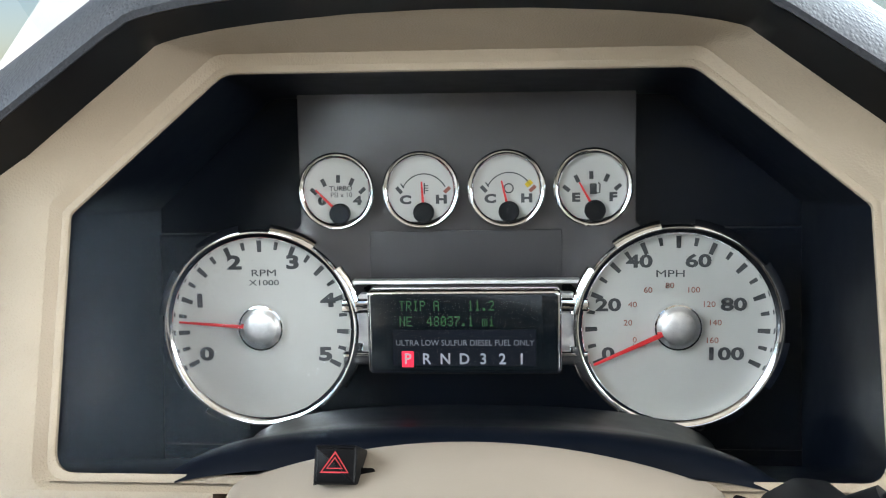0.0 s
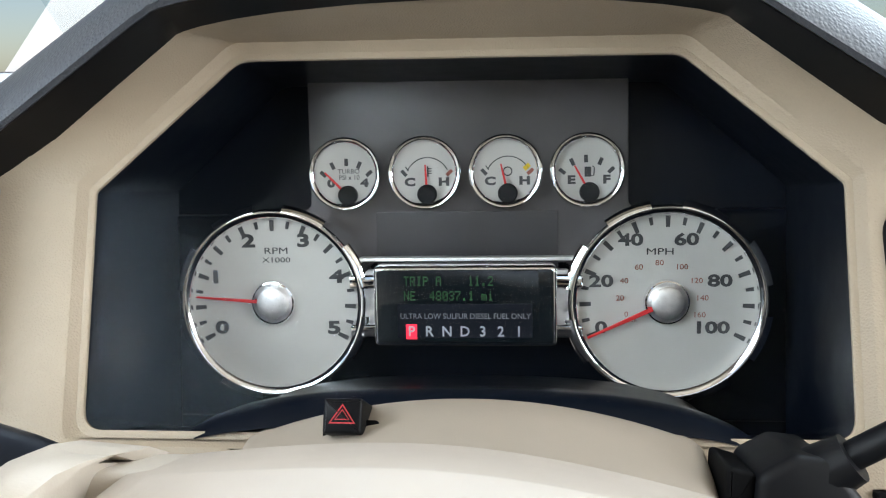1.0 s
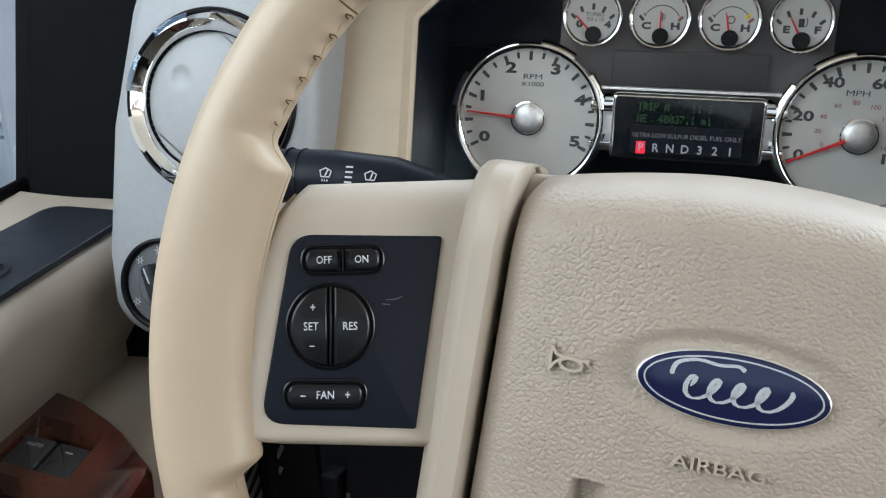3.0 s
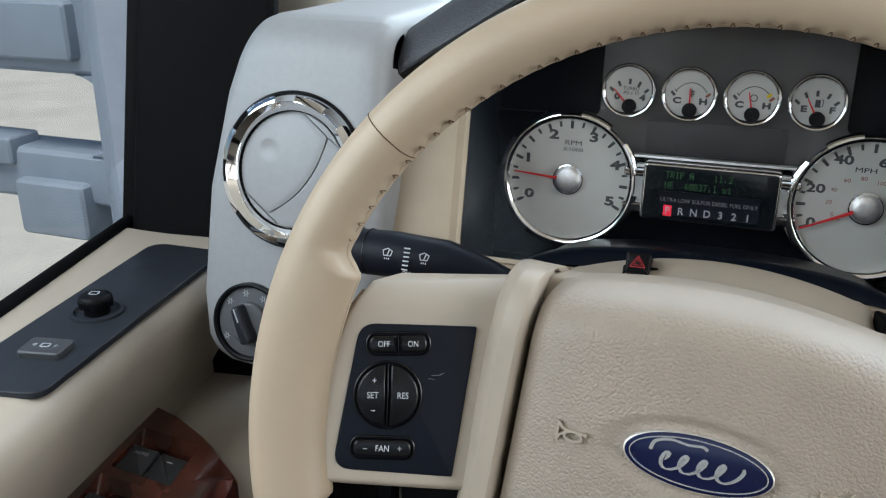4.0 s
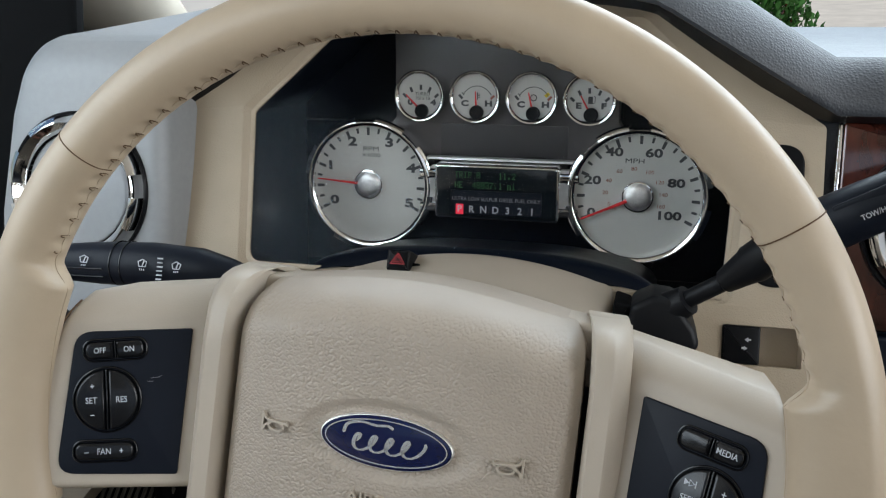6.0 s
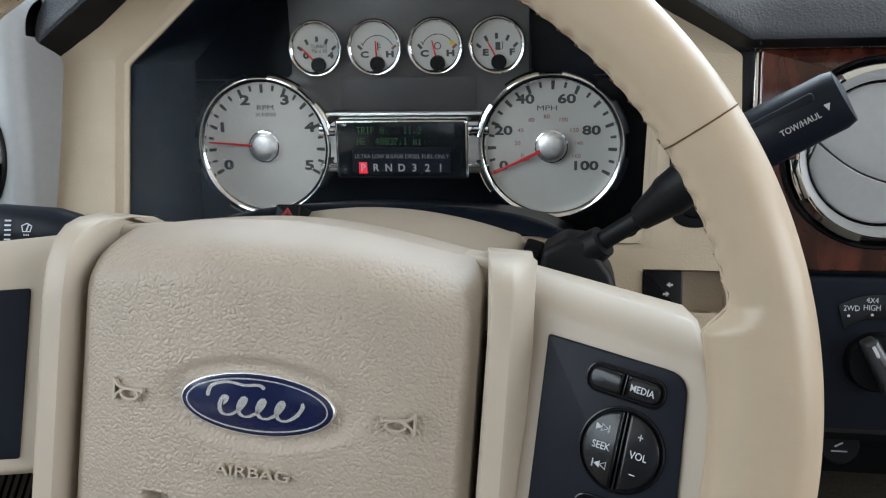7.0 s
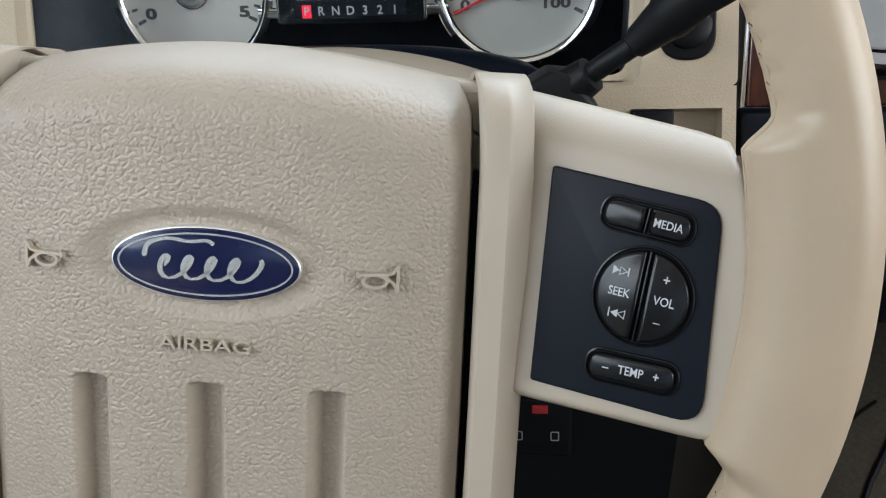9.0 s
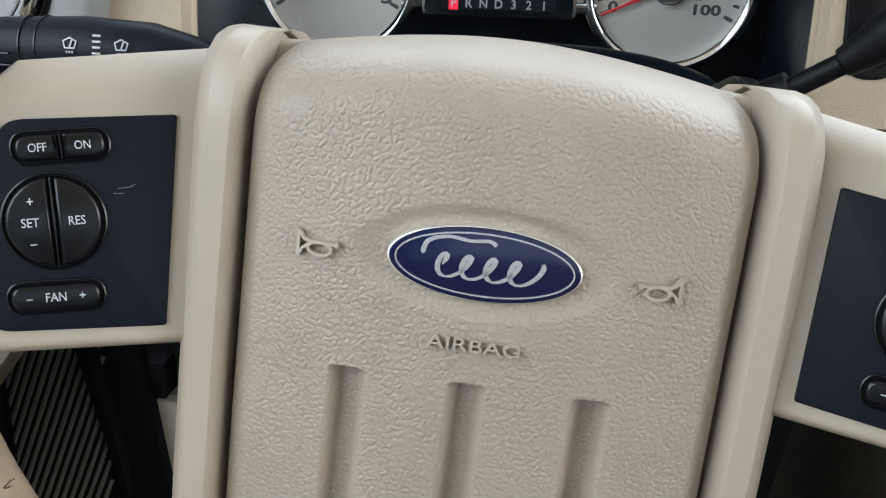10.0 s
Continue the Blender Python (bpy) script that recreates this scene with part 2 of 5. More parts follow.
def lathe(profile, n=64, bm=None, m=None, close=False):
    """Turn (radius, height) rows round the local z axis."""
    bm = bm or bmesh.new()
    m = m or Matrix()
    rings = []
    for r, z in profile:
        if r < 1e-6:
            rings.append([bm.verts.new(m @ Vector((0, 0, z)))] * n)
        else:
            rings.append([bm.verts.new(m @ Vector((r * math.cos(2 * math.pi * i / n), r * math.sin(2 * math.pi * i / n), z))) for i in range(n)])
    pairs = list(zip(rings, rings[1:])) + ([(rings[-1], rings[0])] if close else [])
    for a, b in pairs:
        for i in range(n):
            f = []
            for v in (a[i - 1], a[i], b[i], b[i - 1]):
                if v not in f:
                    f.append(v)
            if len(f) > 2:
                bm.faces.new(f)
    return bm


def castle_ring(cone, rim_notch, rim_lobe, top, low, lobes=8, share=0.62, start=0.0):
    """A polished ring whose inner cone ends in a flat rim with notches cut round its edge."""
    bm = bmesh.new()
    rows = []
    step = 2 * math.pi / lobes
    for i in range(lobes):
        a0 = start + i * step
        a1 = a0 + step * share
        for a, lobe in [(a0 + (a1 - a0) * j / 8, True) for j in range(9)] + [(a1 + (a0 + step - a1) * j / 6, False) for j in range(7)]:
            r = rim_lobe if lobe else rim_notch
            prof = [(cone[0][0], low)] + list(cone) + [(cone[-1][0] + 0.0004, top), (r - 0.0008, top - 0.0014), (r, top - 0.0024), (r, low)]
            rows.append([Vector((q * math.cos(a), q * math.sin(a), z)) for q, z in prof])
    rows.append(rows[0])
    return loft(rows, bm, cap=False, closed=False)


def loft(rings, bm=None, cap=True, closed=True):
    bm = bm or bmesh.new()
    vs = [[bm.verts.new(p) for p in r] for r in rings]
    n = len(vs[0])
    for a, b in zip(vs, vs[1:]):
        for i in range(0 if closed else 1, n):
            bm.faces.new((a[i - 1], a[i], b[i], b[i - 1]))
    if cap and closed:
        bm.faces.new(vs[0])
        bm.faces.new(vs[-1])
    return bm


def tube(points, radii, n=16, bm=None, cap=True, flat=1.0, up=(0, 0, 1)):
    """A tube along points with a radius at each; flat squeezes it across."""
    bm = bm or bmesh.new()
    points = [Vector(p) for p in points]
    rings = []
    for i, p in enumerate(points):
        d = (points[min(i + 1, len(points) - 1)] - points[max(i - 1, 0)]).normalized()
        a = d.cross(Vector(up)).normalized()
        b = a.cross(d)
        r = radii[i] if isinstance(radii, (list, tuple)) else radii
        rings.append([p + a * (r * math.cos(2 * math.pi * k / n)) + b * (r * flat * math.sin(2 * math.pi * k / n)) for k in range(n)])
    return loft(rings, bm, cap)


def smooth_path(points, steps=8):
    """Catmull-Rom through points."""
    p = [Vector(points[0])] + [Vector(q) for q in points] + [Vector(points[-1])]
    out = []
    for i in range(1, len(p) - 2):
        for k in range(steps):
            t = k / steps
            out.append(0.5 * ((2 * p[i]) + (p[i + 1] - p[i - 1]) * t + (2 * p[i - 1] - 5 * p[i] + 4 * p[i + 1] - p[i + 2]) * t * t + (3 * p[i] - p[i - 1] - 3 * p[i + 1] + p[i + 2]) * t ** 3))
    out.append(p[-2])
    return out


def box(w, d, h, bevel=0.0, m=None, bm=None):
    """A block, centred, with w along x, d along y, h along z."""
    b2 = bmesh.new()
    bmesh.ops.create_cube(b2, size=1.0, matrix=Matrix.Diagonal((w, d, h, 1)))
    if bevel:
        bmesh.ops.bevel(b2, geom=b2.edges[:] + b2.verts[:], offset=bevel, segments=3, profile=0.6, affect="EDGES")
    if m is not None:
        bmesh.ops.transform(b2, matrix=m, verts=b2.verts)
    if bm is None:
        return b2
    tmp = bpy.data.meshes.new("tmp")
    b2.to_mesh(tmp)
    b2.free()
    bm.from_mesh(tmp)
    bpy.data.meshes.remove(tmp)
    return bm


def lettering(body, size, m, material, parent, depth=0.0002, wide=1.0, bold=0.0, name="lettering", label="", align="CENTER"):
    """Raised characters of the built-in font, about size high (capitals), centred at m."""
    cu = bpy.data.curves.new("type", "FONT")
    cu.body, cu.size, cu.align_x, cu.align_y = body, size / 0.69, align, "CENTER"
    cu.extrude, cu.offset, cu.resolution_u = depth, bold, 3
    tmp = bpy.data.objects.new("type", cu)
    me = bpy.data.meshes.new_from_object(tmp)
    bpy.data.objects.remove(tmp)
    bpy.data.curves.remove(cu)
    me.transform(m @ Matrix.Diagonal((wide, 1, 1, 1)))
    me.name = name
    me.materials.clear()
    me.materials.append(material)
    ob = new(name, me)
    ob.parent = parent
    return tagged(ob, label)


def stroke(points, width, z, bm=None, h=0.0002, closed=False):
    """A flat line of even width in the face."""
    bm = bm or bmesh.new()
    pts = [Vector(p) for p in points]
    n = len(pts)
    lo, hi, lo2, hi2 = [], [], [], []
    for i, p in enumerate(pts):
        a = pts[i - 1] if (i or closed) else p
        b = pts[(i + 1) % n] if (i < n - 1 or closed) else p
        d = (b - a).normalized()
        nr = Vector((-d.y, d.x)) * width / 2
        for ring, q, zz in ((lo, p - nr, z), (hi, p + nr, z), (lo2, p - nr, z + h), (hi2, p + nr, z + h)):
            ring.append(bm.verts.new((q.x, q.y, zz)))
    for i in range(0 if closed else 1, n):
        bm.faces.new((lo2[i - 1], lo2[i], hi2[i], hi2[i - 1]))
        bm.faces.new((lo[i - 1], lo[i], lo2[i], lo2[i - 1]))
        bm.faces.new((hi2[i - 1], hi2[i], hi[i], hi[i - 1]))
    return bm


def nib(points, thin, thick, z, bm, h=0.0005):
    """A line like a pen's: thick where it runs up and down, thin where it runs across."""
    pts = [Vector(p) for p in points]
    rows = []
    for i, p in enumerate(pts):
        d = (pts[min(i + 1, len(pts) - 1)] - pts[max(i - 1, 0)]).normalized()
        w = (thin + (thick - thin) * abs(d.y)) / 2
        if i in (0, len(pts) - 1):
            w *= 0.3
        nr = Vector((-d.y, d.x)) * w
        rows.append([Vector((*(p - nr), z)), Vector((*(p - nr), z + h)), Vector((*(p + nr), z + h)), Vector((*(p + nr), z))])
    return loft(rows, bm)


# ---- frames of the place ----
CLUSTER = frame_of((0, 0.5015, 1.6142), (1, 0, 0), (0, 0.098, 1))
SMALL = frame_of((0, 0.531, 1.6858), (1, 0, 0), (0, 0.098, 1))
BEZEL = frame_of((0, 0.378, 1.598), (1, 0, 0), (0, 0.48, 1))
WHEEL = frame_of((0.0145, 0.1517, 1.6067), (0.9969, 0.00397, -0.0785), (0.074, 0.2872, 0.955))
POD = frame_of((-0.283, 0.362, 1.647), (1, 0, 0), (0, 0.25, 1))
STACK = frame_of((0.302, 0.404, 1.637), (1, 0, 0), (0, 0.25, 1))

# ---- the cabin ----


def wall_with_hole(w, h, hole, depth):
    """A plate w by h in the face with a rounded opening (x0, y0, x1, y1)."""
    x0, y0, x1, y1 = hole
    inner = rounded([(x0, y0), (x1, y0), (x1, y1), (x0, y1)], 0.05, 6)
    outer = rounded([(-w / 2, -h / 2), (w / 2, -h / 2), (w / 2, h / 2), (-w / 2, h / 2)], 0.001, 6)
    return frame_slab(outer, inner, -depth, 0)


def tunnel():
    """The carpeted hump under the dashboard, between the footwells."""
    ob = thing("transmission_tunnel", Matrix(), "carpeted transmission tunnel under the dashboard, dark brown with painted shade", "tunnel", kind="structure")
    side = [(-0.20, -0.36), (-0.195, -0.20), (-0.185, -0.06), (-0.172, -0.024), (-0.150, -0.006), (-0.12, 0.0)]
    rings = []
    for i in range(15):
        y = 0.20 + 0.05 * i
        top = 1.30 + 0.35 * (min(y, 0.70) - 0.42)
        half = [(x, top + z if z > -0.3 else 0.955) for x, z in side]
        rings.append([Vector((0.46 + x, y, z)) for x, z in half] + [Vector((0.46 - x, y, z)) for x, z in reversed(half)])
    part("carpet", loft(rings), CARPET_SHADED, ob)
    part("slit", tube([(0.373, 0.458, 1.3135), (0.359, 0.449, 1.310), (0.346, 0.438, 1.3065)], 0.0014, 8), RUBBER, ob, "dark slit in the carpet")
    part("edging", tube([(0.400, 0.462, 1.3147), (0.392, 0.450, 1.3105), (0.372, 0.424, 1.3014), (0.352, 0.396, 1.2916), (0.325, 0.350, 1.2755)], 0.0024, 8), LEVER, ob, "dark rubber edging")


tunnel()


def cabin():
    # floor, firewall, roof, back and sides
    bm = box(2.0, 2.2, 0.04, 0, Matrix.Translation((0.38, -0.15, 0.93)))
    solo("floor", bm, CARPET_SHADED, Matrix(), "carpeted cab floor, darkened for shade", "floor", kind="structure")
    # near-black plastic on the bulkhead, in place of the console's missing shade
    bm = box(2.0, 0.04, 0.75, 0, Matrix.Translation((0.38, 0.93, 1.32)))
    solo("wall_firewall", bm, LEVER, Matrix(), "dark grey bulkhead behind the dashboard", "wall", kind="structure")
    bm = box(2.0, 1.75, 0.04, 0.01, Matrix.Translation((0.38, -0.40, 2.28)))
    solo("ceiling", bm, CLOTH, Matrix(), "beige cloth headliner of the cab", "ceiling", kind="structure")
    # the back wall's dark cloth holds painted shade
    back = frame_of((0.38, -1.23, 1.60), (-1, 0, 0), (0, 0, 1))
    solo("wall_back", wall_with_hole(2.0, 1.4, (-0.7, 0.12, 0.7, 0.58), 0.04), CLOTH_SHADED, back, "rear cab wall with its window opening, its cloth darkened for shade", "wall", kind="structure")
    right = frame_of((1.40, -0.30, 1.60), (0, -1, 0), (0, 0, 1))
    solo("wall_right", wall_with_hole(1.9, 1.4, (-0.72, 0.05, 0.62, 0.58), 0.05), CLOTH, right, "beige passenger side wall with its window opening", "wall", kind="structure")


cabin()

# ---- steering wheel ----


def sheet(nu, nv, at, skirt=None, bm=None):
    """A curved patch at(s, t), s and t from 0 to 1; with a skirt it drops to that depth all round."""
    bm = bm or bmesh.new()
    g = [[bm.verts.new(at(i / nu, j / nv)) for i in range(nu + 1)] for j in range(nv + 1)]
    for j in range(nv):
        for i in range(nu):
            bm.faces.new((g[j][i], g[j][i + 1], g[j + 1][i + 1], g[j + 1][i]))
    if skirt is not None:
        edge = g[0] + [r[-1] for r in g[1:]] + g[-1][-2::-1] + [r[0] for r in g[-2:0:-1]]
        low = [bm.verts.new((v.co.x, v.co.y, skirt)) for v in edge]
        for i in range(len(edge)):
            bm.faces.new((edge[i - 1], edge[i], low[i], low[i - 1]))
        bm.faces.new(low)
    return bm


RIM, TUBE = 0.188, 0.0138


STITCHES = 128
# the angles at which the two spokes meet the rim
SPOKES = (0.0, math.pi + 0.030)


def from_spoke(a):
    return min(abs((a - c + math.pi) % (2 * math.pi) - math.pi) for c in SPOKES)


def corner(a):
    """Where, as an angle from the spoke, the rim's leather turns into it."""
    return 0.356 if math.cos(a) < 0 else 0.322


def ease(k):
    k = max(0.0, min(1.0, k))
    return k * k * (3 - 2 * k)


def on_rim(a, b, lift=0.0):
    """The rim's skin at the angle a round the wheel and b round its section (0: outwards, 90 degrees: to the driver)."""
    d = from_spoke(a)
    near = math.exp(-(d / 0.42) ** 2)
    r = TUBE + 0.0012 * near + lift
    out = math.cos(b)
    if out < 0:
        # the leather runs on to the spoke
        grow = 0.0102 * ease((corner(a) - d) / 0.048)
    else:
        grow = -0.0030 * near
    if d > corner(a) - 0.05:
        # the leather puckers between the stitches
        e = abs((b - radians(174) + math.pi) % (2 * math.pi) - math.pi)
        r -= 0.0014 * (0.5 + 0.5 * math.cos(STITCHES * a)) * math.exp(-(e / 0.30) ** 2) * ease((d - corner(a) + 0.05) / 0.05)
    q = RIM + (r + grow) * out
    return Vector((q * math.cos(a), q * math.sin(a), 1.08 * r * math.sin(b)))


def pad_half(v):
    return 0.0805 - 0.012 * max(v, -0.07) if v < 0.03 else 0.0801 - 0.06 * (v - 0.03)


def creases(u, v, cell, width, seed):
    """1 along the borders of uneven cells of that size, falling to 0 within the width."""
    rng = np.random.RandomState(seed)
    x, y = u.copy(), v.copy()
    for k in range(5):
        a, b = rng.uniform(900, 2400, 2), rng.uniform(0, 6.28, 2)
        c = rng.uniform(-1, 1, 2)
        x = x + 0.00012 * np.sin(a[0] * (u * c[0] + v) + b[0])
        y = y + 0.00012 * np.sin(a[1] * (u + v * c[1]) + b[1])
    x, y = x / (cell * 1.12), y / (cell * 0.92)
    n = 256
    px, py = rng.random_sample((n, n)), rng.random_sample((n, n))
    i, j = np.floor(x).astype(int), np.floor(y).astype(int)
    f1, f2 = np.full(x.shape, 9.0), np.full(x.shape, 9.0)
    for di in (-1, 0, 1):
        for dj in (-1, 0, 1):
            q = np.hypot(i + di + px[(i + di) % n, (j + dj) % n] - x, j + dj + py[(i + di) % n, (j + dj) % n] - y)
            f2 = np.minimum(f2, np.maximum(f1, q))
            f1 = np.minimum(f1, q)
    k = np.clip((f2 - f1) * cell / width, 0, 1)
    return 1 - k * k * (3 - 2 * k)


def pad_h(u, v):
    """The open face of the airbag cover."""
    return -0.0085 - 0.010 * (abs(u) / 0.079) ** 4


def spoke_h(u, v):
    return -0.011 + 0.36 * (abs(u) - 0.135) - 0.11 * v


def steering_wheel():
    ob = thing("steering_wheel", WHEEL, "beige leather-wrapped steering wheel with dark switch panels, slightly turned", "steering wheel")
    n, k = 768, 36
    bm = bmesh.new()
    rings = [[bm.verts.new(on_rim(2 * math.pi * i / n, 2 * math.pi * j / k)) for j in range(k)] for i in range(n)]
    for i in range(n):
        for j in range(k):
            bm.faces.new((rings[i - 1][j - 1], rings[i][j - 1], rings[i][j], rings[i - 1][j]))
    rim = part("rim", bm, LEATHER, ob, "smooth beige leather rim with a stitched inner seam")
    # stitches on the inner side: one hooked pair of threads, set round the rim
    stitch = {}
    for side, back in ((-1, 0), (1, 13)):
        bm = bmesh.new()
        for leg in (((183, 0.0002), (175, -0.0002), (163, 0.0003)), ((163, 0.0002), (164, 0.0007), (168, 0.0011), (172, 0.0013))):
            p = [Vector((RIM + (TUBE + 0.00015) * math.cos(radians(b + back)), t, 1.08 * (TUBE + 0.00015) * math.sin(radians(b + back)))) for b, t in leg]
            tube(p, 0.00030, 5, bm)
        stitch[side] = mesh_from("stitch", bm, THREAD)
    rng = random.Random(3)
    for i in range(STITCHES):
        a = 2 * math.pi * (i + 0.5) / STITCHES
        if from_spoke(a) < corner(a) - 0.018:
            continue
        st = new("stitch", stitch[1 if math.cos(a) > 0.3 else -1])
        st.parent, st.matrix_basis = rim, Matrix.Rotation(a + rng.uniform(-0.004, 0.004), 4, "Z")
    # the tucked edge of the leather along the inner seam
    bm = bmesh.new()
    tube([on_rim(2 * math.pi * i / 360, radians(178), -0.00005) for i in range(361)], 0.0003, 5, bm, cap=False)
    part("seam", bm, LEATHER, rim)
    for a in (144.2, 37.2, -37.2, -144.2):
        bm = bmesh.new()
        a = radians(a)
        pts = [on_rim(a, b, 0.00010) for b in (radians(d) for d in range(-70, 190, 6))]
        tube(pts, 0.00030, 6, bm)
        part("seam", bm, THREAD, rim)

    # airbag cover: a grained pad with a rolled top, three grooves and a dished seat for the badge
    v_low = -0.128

    s, t = np.meshgrid(np.linspace(-1, 1, 581), np.linspace(0, 1, 701))
    s = np.sign(s) * np.abs(s) ** 0.92
    top = 0.0672 - 0.0088 * s * s
    v = v_low + (top - v_low) * t
    half = np.where(v < 0.03, 0.0805 - 0.012 * np.maximum(v, -0.07), 0.0801 - 0.06 * (v - 0.03))
    half = half - 0.006 * (np.maximum(v - 0.044, 0) / 0.015) ** 2.2
    u = half * s
    h = -0.0085 - 0.010 * (np.abs(u) / 0.079) ** 4
    h -= 0.030 * np.maximum(1 - (top - v) / 0.026, 0) ** 2.3
    h -= 0.0035 * np.maximum(1 - (half - np.abs(u)) / 0.0065, 0) ** 1.2
    smooth = lambda k: np.clip(k, 0, 1) ** 2 * (3 - 2 * np.clip(k, 0, 1))
    e = np.hypot((u + 0.001) / 0.0325, (v + 0.0016) / 0.0140)
    h -= 0.0022 * smooth((1.36 - e) / 0.36)
    for c in (-0.0405, -0.0015, 0.0385):
        h -= 0.0072 * smooth(np.clip((0.0068 - np.abs(u - c)) / 0.0046, 0, 1) * np.clip((-0.0412 - v) / 0.0022, 0, 1))
    # hide grain: creases round uneven cells, finer ones across them, running out on the rolled top
    grain = 0.00028 * creases(u, v, 0.0023, 0.0011, 1) + 0.00017 * creases(u, v, 0.0015, 0.0008, 2)
    h -= grain * (0.06 + 0.94 * smooth((0.0600 - v) / 0.008)) * smooth((half - np.abs(u)) / 0.005)
    rows, cols = u.shape
    at = np.arange(rows * cols).reshape(rows, cols)
    verts = np.stack([u, v, h], -1).reshape(-1, 3)
    edge = np.concatenate([at[0], at[1:, -1], at[-1, -2::-1], at[-2:0:-1, 0]])
    low = verts[edge] * (1, 1, 0) + (0, 0, -0.075)
    ring = len(verts) + np.arange(len(edge))
    faces = np.stack([at[:-1, :-1], at[:-1, 1:], at[1:, 1:], at[1:, :-1]], -1).reshape(-1, 4)
    side = np.stack([np.roll(edge, -1), edge, ring, np.roll(ring, -1)], -1)
    me = bpy.data.meshes.new("airbag_cover")
    me.from_pydata(np.concatenate([verts, low]).tolist(), [], np.concatenate([faces, side]).tolist())
    me.shade_smooth()
    me.materials.append(PAD)
    cover = new("airbag_cover", me)
    cover.parent = ob
    tagged(cover, "grained beige vinyl airbag cover")
    # word and horn signs pressed into the cover
    lettering("AIRBAG", 0.0040, place(-0.001, -0.0280, -0.0078), BEIGE_SMOOTH, cover, 0.0013, 1.5, 0.0)
    for sx in (-1, 1):
        bm = bmesh.new()
        x0, y0 = sx * 0.054, -0.0024
        w, t = 0.0009, 0.0023
        bell = ((0.0058, 0.0043), (0.0058, -0.0043))
        upper = ((0.0055, 0.0036), (0.0044, 0.0018), (0.0026, 0.0011), (-0.0066, 0.0009))
        lower = ((0.0055, -0.0036), (0.0046, -0.0016), (0.0032, -0.0006), (0.0020, 0.0006))
        for line in (bell, upper, lower, ((-0.0066, 0.0019), (-0.0066, 0.0000))):
            stroke([(x0 + sx * p, y0 + q) for p, q in line], w, 0, bm, t)
        stroke([(x0 + sx * (-0.0012 + 0.0038 * math.cos(q)), y0 - 0.0010 + 0.0020 * math.sin(q)) for q in (2 * math.pi * i / 24 for i in range(24))], w, 0, bm, t, True)
        for vert in bm.verts:
            vert.co.z += pad_h(vert.co.x, vert.co.y) + 0.0001
        part("horn_sign", bm, BEIGE_SMOOTH, cover, smooth=0)
    # oval badge: blue enamel with a silver rim and a plain silver wave
    z = -0.0095
    badge = part("badge", slab(ellipse(0.0305, 0.0121, 72, -0.001, -0.0016), z - 0.002, z + 0.0012, 0.0006), SATIN, ob, "blue oval badge with a silver rim and a silver wave")
    part("enamel", slab(ellipse(0.0299, 0.0116, 72, -0.001, -0.0016), z, z + 0.0017, 0.0004), BLUE, badge)
    bm = bmesh.new()
    stroke(ellipse(0.0278, 0.0099, 90, -0.001, -0.0016), 0.00055, z + 0.0016, bm, 0.0004, True)
    part("silver_line", bm, SILVER, badge)
    bm = bmesh.new()
    # a pen-like flourish: one sweep over the top and a run of leaning loops, thick on the down strokes
    loops = [(-0.0005 + 0.00062 * (k - 26) + 0.0026 * math.cos(0.52 * k) + 0.0016 * math.sin(0.52 * k), -0.0028 + 0.0038 * math.sin(0.52 * k)) for k in range(53)]
    nib(loops, 0.0006, 0.0017, z + 0.0016, bm)
    nib(smooth_path([(-0.0205, 0.0000), (-0.0190, 0.0042), (-0.0130, 0.0062), (-0.0060, 0.0056), (-0.0005, 0.0062), (0.0020, 0.0050)], 6), 0.0010, 0.0016, z + 0.0016, bm)
    part("silver_wave", bm, SILVER, badge)
    # the dark well between cover and spokes
    part("well", slab(rounded([(-0.100, -0.13), (0.100, -0.13), (0.092, 0.045), (-0.092, 0.045)], 0.01), -0.085, -0.056), BLACK, ob, "dark gap beside the cover")

    for sx in (-1, 1):
        # chamfered rail beside the cover, curling back at its top
        rings = []
        for v, dh, du in ((-0.130, 0, 0), (-0.09, 0, 0), (-0.05, 0, 0), (0.0, 0, 0), (0.03, 0, 0), (0.044, -0.0008, 0), (0.052, -0.0035, -0.0004), (0.0575, -0.009, -0.001), (0.0605, -0.017, -0.002), (0.0618, -0.028, -0.003), (0.0612, -0.040, -0.004), (0.0580, -0.052, -0.005)):
            b = pad_half(v) + 0.0018 + du
            prof = ((0.001, -0.058), (0.001, -0.0240), (0.0013, -0.0205), (0.0024, -0.0142), (0.0034, -0.0128), (0.0105, -0.0124), (0.0120, -0.0134), (0.0180, -0.0235), (0.0190, -0.032), (0.0190, -0.058))
            if v > 0.0602 or dh < -0.045:
                prof = tuple((p, max(q, -0.03)) for p, q in prof)
            rings.append([Vector((sx * (b + p), v, q + dh)) for p, q in prof])
        part("rail", loft(rings), BEIGE_SMOOTH, ob, "smooth beige chamfered trim rail")

        part("shoulder", slab(rounded([(sx * 0.056, 0.028), (sx * 0.097, 0.028), (sx * 0.094, 0.0575), (sx * 0.058, 0.0600)], 0.004), -0.075, -0.047, 0.004), BEIGE_SMOOTH, ob)

        # spoke cover between rail and rim, its outer edge round the wheel's middle
        def spoke(s, t, sx=sx):
            top = lambda u: 0.0578 - 0.18 * (u - 0.090) if sx > 0 else 0.0548 - 0.19 * (u - 0.090)
            low = lambda u: -0.0435 - 0.04 * (u - 0.104) if sx > 0 else -0.0467 - 0.085 * (u - 0.104)
            v = low(0.160) + (top(0.160) - low(0.160)) * t
